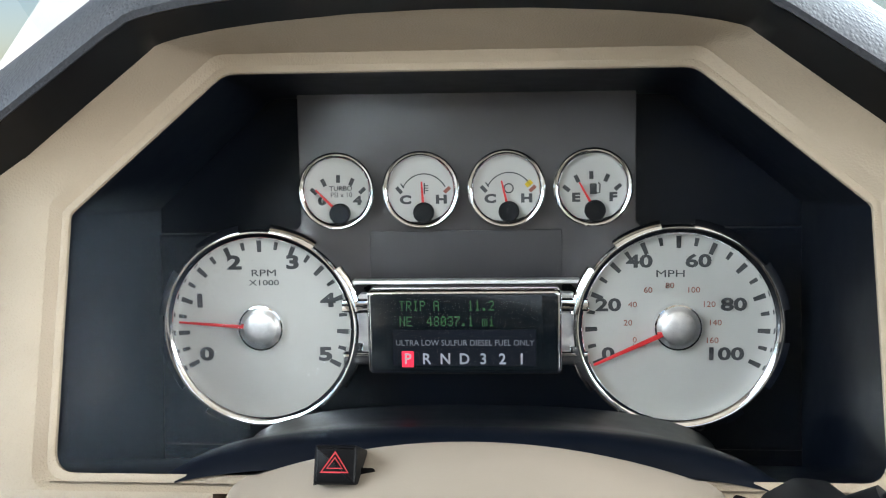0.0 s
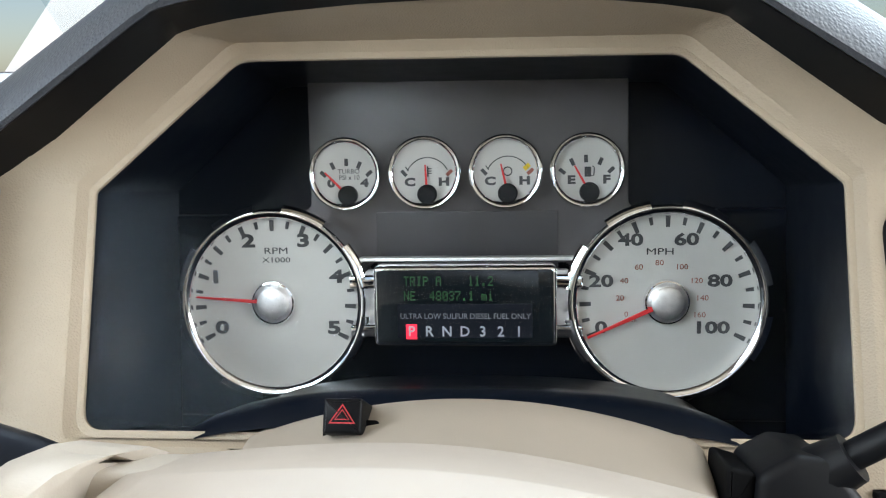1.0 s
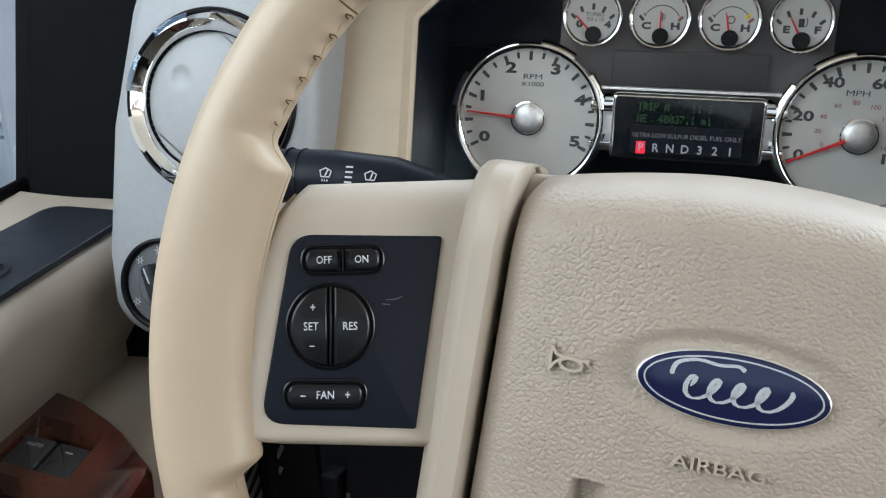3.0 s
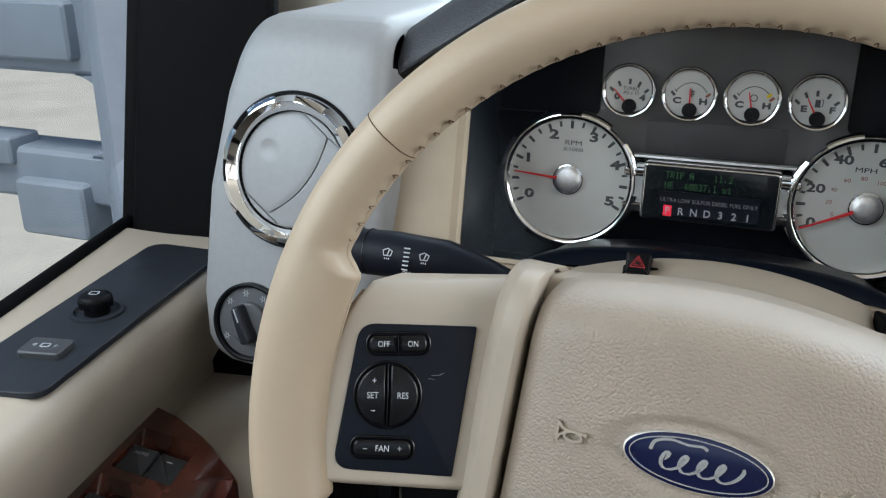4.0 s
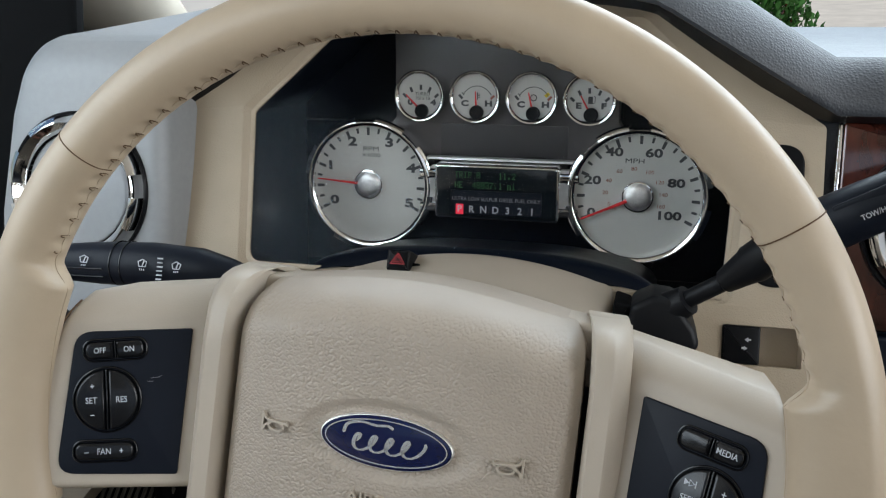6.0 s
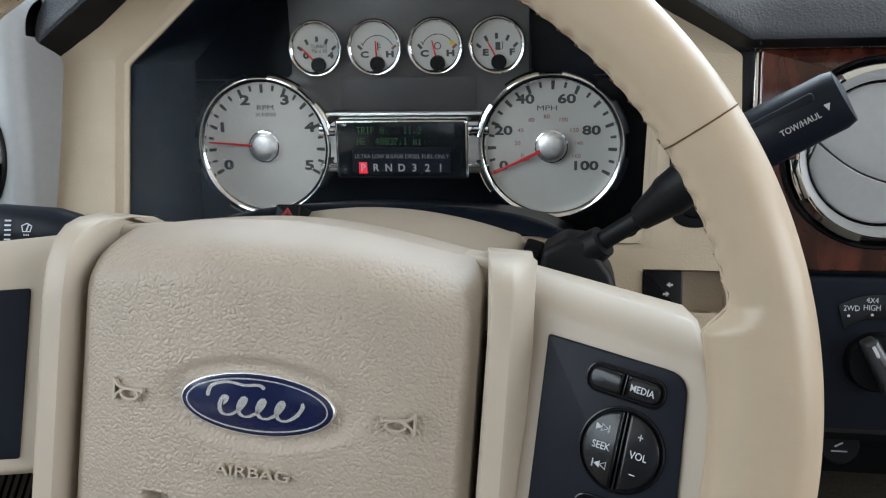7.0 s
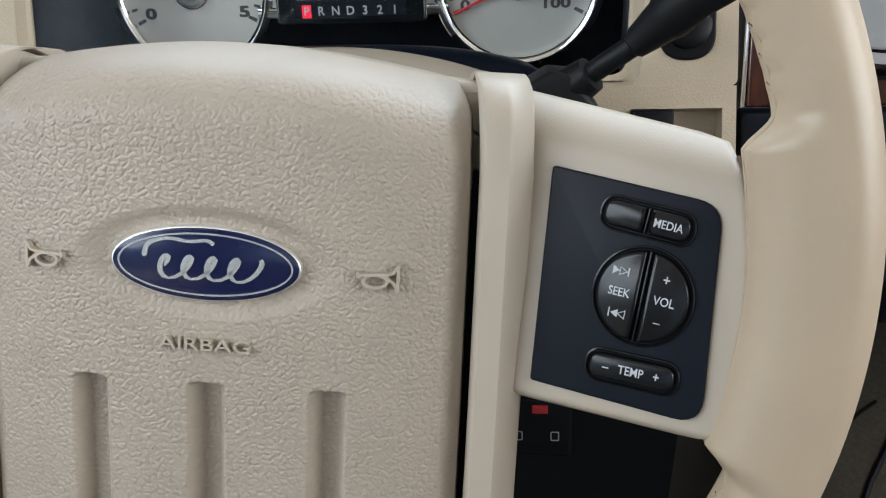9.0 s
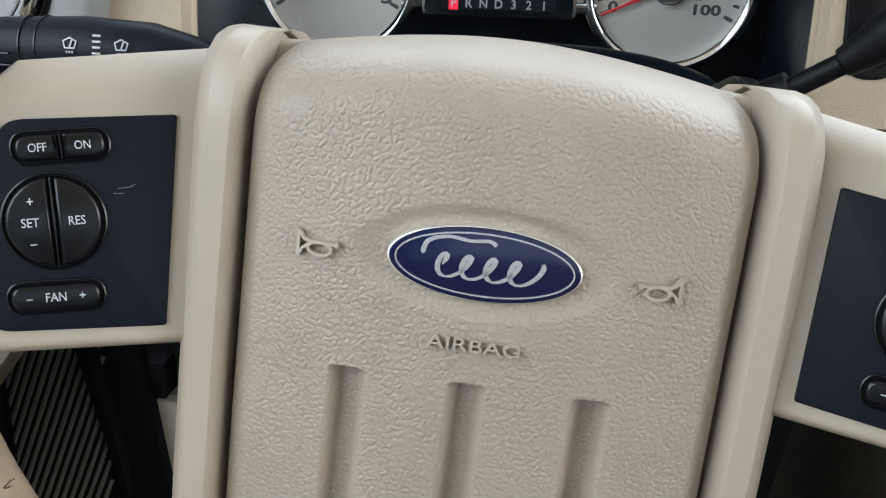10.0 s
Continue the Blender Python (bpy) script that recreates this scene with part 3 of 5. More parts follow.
            u_out = math.sqrt(0.1672 ** 2 - (v + (0.006 if sx > 0 else 0.012)) ** 2)
            d = v - low(0.160)
            if d < 0.009:
                u_out -= 0.009 - math.sqrt(max(0.0, 0.009 ** 2 - (0.009 - d) ** 2))
            u = 0.090 + (u_out - 0.090) * s
            vt, vb = top(u), low(u)
            v = vb + (vt - vb) * t
            h = spoke_h(u, v)
            d = vt - v
            if d < 0.016:
                h -= 0.013 * (1 - d / 0.016) ** 2.2
            d = v - vb
            if d < 0.004:
                h -= 0.005 * (1 - d / 0.004) ** 2
            d = u_out - u
            if d < 0.003:
                h -= 0.0022 * (1 - d / 0.003) ** 2
            return Vector((sx * u, v, h))

        part("spoke_cover", sheet(60, 80, spoke, -0.062), BEIGE_SMOOTH, ob, "beige plastic spoke cover")
        # dark joint between the spoke and the leather
        bm = bmesh.new()
        tube([spoke(1.0, 0.01 + 0.95 * i / 60) + Vector((sx * 0.0002, 0, 0.0012)) for i in range(61)], 0.00055, 6, bm)
        part("joint", bm, THREAD, ob, "dark joint along the leather")
        dv = 0.0018 * sx
        tilt = frame_of((sx * 0.135, dv, -0.0108), (1, 0, 0.36 * sx), (0, 1, -0.11))
        f = 1.063
        corners = [(0.1052, -0.0372), (0.1568, -0.0410), (0.1548, 0.0262), (0.1050, 0.0328)]
        pts = [(sx * (c[0] - 0.135) * f, c[1]) for c in corners]
        panel = bpy.data.objects.new("switch_panel", mesh_from("switch_panel", slab(rounded(pts, [0.0012, 0.008, 0.009, 0.0012], 6), -0.004, 0.0012, 0.0006), PANEL))
        scene.collection.objects.link(panel)
        panel.parent, panel.matrix_basis = ob, tilt
        tagged(panel, "matt black switch panel with " + ("speed control keys" if sx < 0 else "audio keys"))

        # three rows of keys, fanned a little, each in a raised black surround
        if sx < 0:
            rows = [(-0.0024, 0.0197, 9.0), (-0.0035, -0.0041, 7.5), (-0.0021, -0.0283, 6.5)]
        else:
            rows = [(-0.0002, 0.0190, -7.5), (0.0011, -0.0043, -5.0), (0.0006, -0.0280, -2.0)]
        top_row, ring_row, low_row = (place(x, y, 0, r) for x, y, r in rows)

        def key(pts, m, h=0.0034):
            part("key", slab(pts, 0.0004, h, 0.0013, None, m), BLACK_GLOSS, panel)

        def surround(pts, m):
            inner = [Vector(q) for q in pts]
            n = len(inner)
            rings = []
            for g, zz in ((0.0014, 0.0010), (0.0012, 0.0019), (0.0007, 0.0021), (0.0003, 0.0017), (0.0002, 0.0006)):
                ring = []
                for i in range(n):
                    a, c = inner[i - 1], inner[(i + 1) % n]
                    d = (c - a).normalized()
                    ring.append(m @ Vector((inner[i].x + d.y * g, inner[i].y - d.x * g, zz)))
                rings.append(ring)
            part("key_surround", loft(rings, cap=False), BLACK_GLOSS, panel, "raised black surround")
            part("key_well", slab(inner, 0.0006, 0.0014, 0, None, m), RUBBER, panel)

        L, H, g, R = 0.0266, 0.0080, 0.0007, 0.0142
        oblong = rounded(rect(L + 0.0006, H + 0.0006), H / 2 + 0.0003, 8)
        surround(oblong, top_row)
        surround(circle(R + 0.0003, 56), ring_row)
        surround(oblong, low_row)
        half_key = rounded([(-L / 2, -H / 2), (-g, -H / 2), (-g, H / 2), (-L / 2, H / 2)], [H / 2, 0.0004, 0.0004, H / 2], 8)
        key(half_key, top_row)
        key([(-x, y) for x, y in half_key], top_row)
        half = circle(R, 28, 0, 0, math.pi / 2 + 0.07, 1.5 * math.pi - 0.07)
        key(half, ring_row, 0.0036)
        key([(-x, y) for x, y in half], ring_row, 0.0036)
        key(rounded(rect(L, H), H / 2, 8), low_row)
        part("divider", slab(rect(0.0008, 2 * R), 0.0008, 0.0026, 0.0003, None, ring_row), BLACK_GLOSS, panel)
        part("divider", slab(rect(0.0007, H), 0.0008, 0.0022, 0.0002, None, top_row), BLACK_GLOSS, panel)
        if sx < 0:
            words = (("OFF", -0.0066, 0, 0.0026, top_row), ("ON", 0.0066, 0, 0.0026, top_row), ("+", -0.0062, 0.0066, 0.0030, ring_row), ("SET", -0.0068, 0, 0.0028, ring_row), ("–", -0.0064, -0.0066, 0.0030, ring_row), ("RES", 0.0068, 0, 0.0028, ring_row), ("–", -0.0078, 0, 0.0030, low_row), ("FAN", 0, 0, 0.0028, low_row), ("+", 0.0078, 0, 0.0030, low_row))
        else:
            words = (("MEDIA", 0.0066, 0, 0.0025, top_row), ("SEEK", -0.0070, 0, 0.0026, ring_row), ("+", 0.0063, 0.0066, 0.0032, ring_row), ("VOL", 0.0068, 0, 0.0027, ring_row), ("–", 0.0060, -0.0066, 0.0032, ring_row), ("–", -0.0078, 0, 0.0030, low_row), ("TEMP", 0, 0, 0.0027, low_row), ("+", 0.0078, 0, 0.0030, low_row))
        for body, x, y, size, m in words:
            lettering(body, size, m @ place(x, y, 0.0036 if m is ring_row else 0.0034), PALE, panel, 0.00012, 0.84, 0.00003)
        if sx > 0:
            zt = 0.0036
            for sy, flip in ((0.0066, 1), (-0.0066, -1)):
                for dx, filled in ((-0.0020, flip > 0), (0.0002, flip < 0)):
                    tri = [(-0.0070 + flip * (dx - 0.0011), sy + 0.0013), (-0.0070 + flip * (dx - 0.0011), sy - 0.0013), (-0.0070 + flip * (dx + 0.0011), sy)]
                    bm = slab(tri, zt, zt + 0.0002) if filled else stroke(tri, 0.0004, zt, None, 0.0002, True)
                    bmesh.ops.transform(bm, matrix=ring_row, verts=bm.verts)
                    part("arrow", bm, PALE, panel)
                part("arrow_bar", slab(rect(0.0004, 0.0028, -0.0070 + flip * 0.0018, sy), zt, zt + 0.0002, 0, None, ring_row), PALE, panel)
        if sx < 0:
            for x, y, l, a in ((0.0170, 0.0080, 0.0045, 12), (0.0150, 0.0060, 0.0030, 4), (0.0195, 0.0090, 0.0020, 30)):
                part("scratch", slab(rect(l, 0.00016), 0.0012, 0.00135, 0, None, place(x, y, 0, a)), DIM, panel)
    # lower spoke
    part("lower_spoke", slab(rounded([(-0.055, -0.180), (0.055, -0.180), (0.075, -0.120), (-0.075, -0.120)], 0.01), -0.055, -0.016, 0.008), BEIGE_SMOOTH, ob)
    return ob


steering_wheel()

# ---- instrument cluster ----


def cluster():
    ob = thing("instrument_cluster", CLUSTER, "black instrument cluster with silver dials in chrome rings", "instrument cluster")
    R = 0.0495
    # black back plate and walls that run out to the bezel
    inv = CLUSTER.inverted() @ BEZEL
    opening = rounded([(-0.1615, -0.0048), (0.1665, -0.0048), (0.1720, 0.1045), (0.1055, 0.1684), (-0.104, 0.1712), (-0.1685, 0.1055)], [0.010, 0.010, 0.004, 0.012, 0.012, 0.004], 6)
    front = [inv @ Vector((p[0], p[1], -0.0068)) for p in opening]
    mid = [Vector((p.x * 1.06, p.y * 1.0 - 0.004, -0.010 + 0.0 * p.y)) for p in front]
    mid = [Vector((p.x, p.y if p.y > -0.02 else -0.075, -0.012 if p.y < 0.04 else -0.040)) for p in mid]
    bm = loft([front, mid], cap=False)
    part("side_wall", bm, NAVY, ob, "black inner wall of the cluster")
    part("back_plate", slab([(-0.205, -0.09), (0.205, -0.09), (0.205, 0.085), (0.13, 0.15), (-0.13, 0.15), (-0.205, 0.085)], -0.052, -0.046), NAVY, ob)
    lower = rounded([(-0.205, -0.075), (0.205, -0.075), (0.205, 0.05), (0.098, 0.05), (0.092, 0.022), (-0.092, 0.022), (-0.098, 0.05), (-0.205, 0.05)], 0.004)
    part("dial_carrier", slab(lower, -0.046, -0.034, 0.003), NAVY, ob)
    # grey field behind the small gauges, a painted lens reflection, with a blank message window
    z = -0.024
    part("reflection_field", slab(rounded(rect(0.183, 0.1095, 0, 0.0762), 0.001), z - 0.02, z, 0.0005), LENS_GLARE, ob, "dark grey field painted as the lens reflection")
    part("message_window", slab(rounded(rect(0.105, 0.0400, -0.0005, 0.0315), 0.001), z - 0.001, z + 0.0008, 0.0003), SMOKE_DARK, ob, "blank dark message window")

    def dial(cx, name, label):
        d = bpy.data.objects.new(name, mesh_from(name, lathe([(0, -0.004), (0, 0.0), (R + 0.001, 0.0), (R + 0.001, -0.004), (0, -0.004)][1:], 96, m=place(cx, 0, 0)), DIAL))
        scene.collection.objects.link(d)
        d.parent = ob
        tagged(d, label)
        m = place(cx, 0, 0)
        cone = [(R - 0.0018, 0.0003), (R - 0.0017, 0.0042), (R - 0.0012, 0.0051), (R + 0.0002, 0.0061), (R + 0.0018, 0.0068)]
        part("chrome_ring", castle_ring(cone, R + 0.0034, R + 0.0062, 0.0068, -0.036, 8, 0.60, radians(10)), RING, d, "polished notched chrome ring", m)
        return d

    def ticks(d, cx, major, count, span0, span1):
        for i in range(count + 1):
            a = radians(span0 + (span1 - span0) * i / count)
            big = i % 2 == 0
            r0, r1, w = (0.0404, 0.0466, 0.0026) if big else (0.0422, 0.0464, 0.0021)
            c, s = math.cos(a), math.sin(a)
            pts = [(cx + r * c - q * s, r * s + q * c) for r, q in ((r0, -w / 2 * 0.8), (r1, -w / 2), (r1, w / 2), (r0, w / 2 * 0.8))]
            part("tick", slab(pts, 0, 0.0004), INK, d)

    def hub(d, cx, r, zh):
        m = place(cx, 0, 0)
        part("hub_collar", lathe([(0, 0.0005), (r + 0.0036, 0.0005), (r + 0.0035, zh - 0.0012), (r + 0.0030, zh - 0.0002), (r + 0.0022, zh), (r + 0.0012, zh - 0.0010), (r + 0.0002, zh - 0.0016), (0, zh - 0.0016)], 64, m=m), CHROME, d, "chrome hub collar")
        part("hub_cap", lathe([(r - 0.0002, zh - 0.0020), (r - 0.0002, zh + 0.0014), (r - 0.0014, zh + 0.0021), (r * 0.5, zh + 0.0026), (0, zh + 0.0027)], 64, m=m), SATIN, d, "brushed silver hub cap")

    def needle(d, cx, tip, z, w=0.0016, start=0.008):
        t = Vector(tip)
        n = t.normalized()
        s = Vector((-n.y, n.x))
        pts = [Vector((cx, 0)) + n * start + s * w / 2 * 1.25, Vector((cx, 0)) + n * start - s * w / 2 * 1.25, Vector((cx, 0)) + t - s * w / 2 * 0.6, Vector((cx, 0)) + t + s * w / 2 * 0.6]
        part("needle", slab(pts, z, z + 0.0012, 0.0003), NEEDLE, d, "red pointer")

    rpm = dial(-0.1115, "rev_counter", "silver rev counter dial")
    ticks(rpm, -0.1115, 2, 20, 207.4, -26.5)
    for body, x, y, size in (("0", -0.0314, -0.0150, 0.0068), ("1", -0.0340, 0.0141, 0.0068), ("2", -0.0141, 0.0345, 0.0068), ("3", 0.0176, 0.0345, 0.0068), ("4", 0.0360, 0.0141, 0.0068), ("5", 0.0338, -0.0150, 0.0068)):
        lettering(body, size, place(-0.1115 + x, y, 0.0003), INK, rpm, 0.00012, 1.55, 0.00042)
    lettering("RPM", 0.0036, place(-0.1098, 0.0290, 0.0003), INK, rpm, 0.0001, 1.45)
    lettering("X1000", 0.0029, place(-0.1098, 0.0238, 0.0003), INK, rpm, 0.0001, 1.45)
    needle(rpm, -0.1115, (-0.0445, 0.0034), 0.0034)
    hub(rpm, -0.1115, 0.0090, 0.0045)

    mph = dial(0.1115, "speedometer", "silver speedometer dial")
    ticks(mph, 0.1115, 2, 20, 205, -26.5)
    k = 0.000288
    for body, x, y, size in (("0", 1085, 637, 0.0062), ("20", 1085, 548, 0.0062), ("40", 1140, 470, 0.0062), ("60", 1242, 470, 0.0062), ("80", 1304, 548, 0.0062), ("100", 1289, 637, 0.0062)):
        lettering(body, size, place(0.1115 + (x - 1206) * k, -(y - 586) * k, 0.0003), INK, mph, 0.00012, 1.45, 0.00030)
    lettering("MPH", 0.0036, place(0.1115 + (1194 - 1206) * k, (586 - 492) * k, 0.0003), INK, mph, 0.0001, 1.45)
    for body, x, y in (("0", 1132, 611), ("20", 1120, 580), ("40", 1128, 547), ("60", 1155, 521), ("80", 1193, 513), ("100", 1234, 521), ("120", 1261, 547), ("140", 1272, 580), ("160", 1267, 612)):
        lettering(body, 0.0029, place(0.1115 + (x - 1206) * k, -(y - 586) * k, 0.0003), INK_RED, mph, 0.0001, 1.1)
    lettering("km/h", 0.0022, place(0.1115 - 66 * k, -36 * k, 0.0003), INK_RED, mph, 0.0001, 1.0)
    needle(mph, 0.1115, (-0.0425, -0.0195), 0.0034, 0.0020)
    hub(mph, 0.1115, 0.0088, 0.0045)

    rpm.matrix_basis, mph.matrix_basis = place(0.0033, 0.0027), place(-0.0023, 0.0027)

    # display between the dials
    zc = 0.0135
    cy = 0.0045
    disp = part("display", slab(rounded(rect(0.0995, 0.0440, 0.0005, cy - 0.0022), 0.0035, 6), -0.006, zc, 0.0022), CHROME, ob, "trip display in a chrome frame with gear positions")
    part("bezel_face", slab(rounded(rect(0.0955, 0.0400, 0.0005, cy - 0.0022), 0.0025, 6), zc - 0.001, zc + 0.0004, 0.0002), LCD, disp)
    part("screen", slab(rounded(rect(0.0800, 0.0390, 0.0005, cy - 0.0022), 0.0008), zc, zc + 0.0008, 0.0002), LCD, disp, "dark screen with dim green lettering")
    part("gear_field", slab(rounded(rect(0.073, 0.0185, 0.0005, cy - 0.0100), 0.0005), zc + 0.0006, zc + 0.0010), PANEL, disp)
    zt = zc + 0.0011
    y1, y2, y3, y4 = 0.0160, 0.0080, -0.0030, -0.0114
    # two lines of dot characters, each row of a character as five bits
    dots = {"T": "VEEEEEE", "R": "UHHUKIH", "I": "OEEEEEO", "P": "UHHUGGG", "A": "OHHVHHH", "1": "EMEEEEO", "2": "OHBCEWV", ".": "AAAAAMM", "N": "HHPLSHH", "E": "VGGUGGV", "4": "CFDJVCC", "8": "OHHOHHO", "0": "OHSLPHO", "3": "OHBFBHO", "7": "VBCEWWW", "m": "AAQLLLL", "i": "EAMEEEO"}
    dots = {c: [{"A": 0, "B": 1, "C": 2, "D": 10, "E": 4, "F": 6, "G": 16, "H": 17, "I": 18, "J": 18, "K": 20, "L": 21, "M": 12, "O": 14, "P": 25, "Q": 26, "S": 19, "W": 8, "U": 30, "V": 31}[r] for r in rows] for c, rows in dots.items()}
    for line, y in (("TRIP A    11.2", y1), ("NE  48037.1 mi", y2)):
        bm = bmesh.new()
        for i, c in enumerate(line):
            for j, bits in enumerate(dots.get(c, ())):
                for k in range(5):
                    if bits & (16 >> k):
                        x0, y0 = -0.0321 + 0.0035 * i + 0.00055 * k, y + 0.0022 - 0.00074 * j
                        bm.faces.new([bm.verts.new((x0 + a, y0 + b, zt)) for a, b in ((0, 0), (0.00044, 0), (0.00044, 0.00058), (0, 0.00058))])
        part("lettering", bm, GREEN, disp, "dim green dot characters", smooth=0)
    lettering("ULTRA LOW SULFUR DIESEL FUEL ONLY", 0.0029, place(0.0008, y3, zt), DIM, disp, 0.00008, 0.93)
    part("lit_field", slab(rect(0.0060, 0.0082, -0.0284, y4), zt - 0.0003, zt), REDLIT, disp, "lit red field behind the letter P")
    for i, body in enumerate("PRND321"):
        lettering(body, 0.0054, place(-0.0284 + 0.00968 * i, y4, zt + 0.0002), PALE, disp, 0.00012, 0.95, 0.0001)
    # brackets and the bar above the display
    for sx in (-1, 1):
        for y in (0.0145, -0.0130):
            part("bracket", box(0.016, 0.0075, 0.006, 0.002, Matrix.Translation((sx * 0.0565, y, 0.003))), CHROME, ob, "chrome bracket")
    part("top_bar", box(0.124, 0.0022, 0.008, 0.0008, Matrix.Translation((0, 0.0266, -0.002))), SATIN, ob, "satin silver bar")
    part("back_bar", box(0.120, 0.036, 0.006, 0.001, Matrix.Translation((0, 0.002, -0.006))), SATIN, ob)

    # four small gauges
    inv = CLUSTER.inverted() @ SMALL
    r = 0.0183
    u = 0.000105
    for i, cx in enumerate((-0.0695, -0.0235, 0.0225, 0.0682)):
        g = bpy.data.objects.new("small_gauge", mesh_from("small_gauge", lathe([(0, 0.0), (r + 0.0005, 0.0), (r + 0.0005, -0.006), (0, -0.006)], 64), DIAL))
        scene.collection.objects.link(g)
        g.parent = ob
        g.matrix_basis = inv @ place(cx, 0, 0.002)
        tagged(g, ("small silver boost gauge", "small silver coolant gauge", "small silver gearbox temperature gauge", "small silver fuel gauge")[i])
        part("chrome_ring", lathe([(r - 0.0009, 0.0002), (r - 0.0008, 0.0036), (r - 0.0003, 0.0046), (r + 0.0008, 0.0053), (r + 0.0018, 0.0055), (r + 0.0025, 0.0048), (r + 0.0028, 0.003), (r + 0.0028, -0.006), (r - 0.0009, -0.006)], 72, close=True), CHROME, g)

        def mark(x, y, w, h, rot, ink=INK):
            c, s = math.cos(rot), math.sin(rot)
            pts = [(x + a * c - b * s, y + a * s + b * c) for a, b in rect(w, h)]
            part("tick", slab(pts, 0, 0.0003), ink, g)

        if i in (0, 3):
            for dx, dy in ((-0.0119, -0.0001), (-0.0063, 0.0046), (0.0018, 0.0066), (0.0092, 0.0048), (0.0150, 0.0))if i == 0 else ((-0.0150, -0.0006), (-0.0094, 0.0045), (-0.0018, 0.0063), (0.0063, 0.0047), (0.0122, -0.0002)):
                dx -= 0.0015 if i == 0 else -0.0012
                mark(dx, dy, 0.0021, 0.0042, math.atan2(dy + 0.012, dx) - math.pi / 2)
        else:
            arc = [(0.0014 + 0.0133 * math.cos(q), -0.006 + 0.0145 * math.sin(q)) for q in (radians(30 + 6.0 * j) for j in range(21))]
            part("arc", stroke(arc, 0.0006, 0, None, 0.0003), INK, g)
            mark(-0.0122, -0.0002, 0.0020, 0.0042, 0.75)
            mark(-0.0104, 0.0022, 0.0007, 0.003, 0.6)
            if i == 2:
                mark(0.0120, 0.0024, 0.0026, 0.0040, -0.85, INK_YELLOW)
            mark(0.0140, -0.0003, 0.0020, 0.0042, -0.85, INK_RED)
        a, b = (("0", "4"), ("C", "H"), ("C", "H"), ("E", "F"))[i]
        ya = -0.0056
        lettering(a, 0.0043, place(-0.0088, ya, 0.0003), INK, g, 0.0001, 1.4, 0.00034)
        lettering(b, 0.0043, place(0.0108, ya, 0.0003), INK, g, 0.0001, 1.4, 0.00034)
        if i == 0:
            lettering("TURBO", 0.0027, place(0.0017, 0.0012, 0.0003), INK, g, 0.0001, 1.0)
            lettering("PSI x 10", 0.0027, place(0.0019, -0.0023, 0.0003), INK, g, 0.0001, 0.95)
        elif i == 3:
            part("pump_sign", slab(rounded(rect(0.0036, 0.0056, 0.0004, -0.0010), 0.0004), 0, 0.0003), INK, g)
            part("pump_sign", stroke([(0.0022, -0.0034), (0.0038, -0.0030), (0.0040, 0.0014), (0.0030, 0.0022)], 0.0006, 0, None, 0.0003), INK, g)
        elif i == 2:
            part("gear_sign", stroke(circle(0.0024, 16, 0.0012, 0.0), 0.0007, 0, None, 0.0003, True), INK, g)
        else:
            part("heat_sign", slab(rect(0.0007, 0.006, 0.0016, 0.0005), 0, 0.0003), INK, g)
            for j in range(3):
                part("heat_sign", slab(rect(0.0024, 0.0005, 0.0026, -0.0005 + j * 0.0013), 0, 0.0003), INK, g)
        # pivot cover and pointer
        part("pivot_cover", lathe([(0, 0.0042), (0.0050, 0.0042), (0.0056, 0.0034), (0.0056, 0)], 32, m=place(0.0012, -0.0124, 0)), LEVER, g, "dark grey pivot cover")
        tip = ((-0.0118, 0.0008), (0.0004, 0.0044), (-0.0026, 0.0042), (-0.0071, 0.0026))[i]
        p0, p1 = Vector((0.0012, -0.0124)), Vector(tip)
        d = (p1 - p0).normalized()
        s = Vector((-d.y, d.x)) * 0.0007
        part("needle", slab([p0 + d * 0.004 + s, p0 + d * 0.004 - s, p1 - s * 0.6, p1 + s * 0.6], 0.0022, 0.0030), NEEDLE, g, "red pointer")
    return ob


cluster()

# ---- dashboard ----


def resample(points, n):
    """n points at even steps round a closed outline."""
    pts = [Vector(p) for p in points]
    seg = [(pts[i], pts[(i + 1) % len(pts)]) for i in range(len(pts))]
    total = sum((b - a).length for a, b in seg)
    out = []
    for k in range(n):
        d = total * k / n
        for a, b in seg:
            l = (b - a).length
            if d <= l:
                out.append(a + (b - a) * (d / max(l, 1e-9)))
                break
            d -= l
    return out


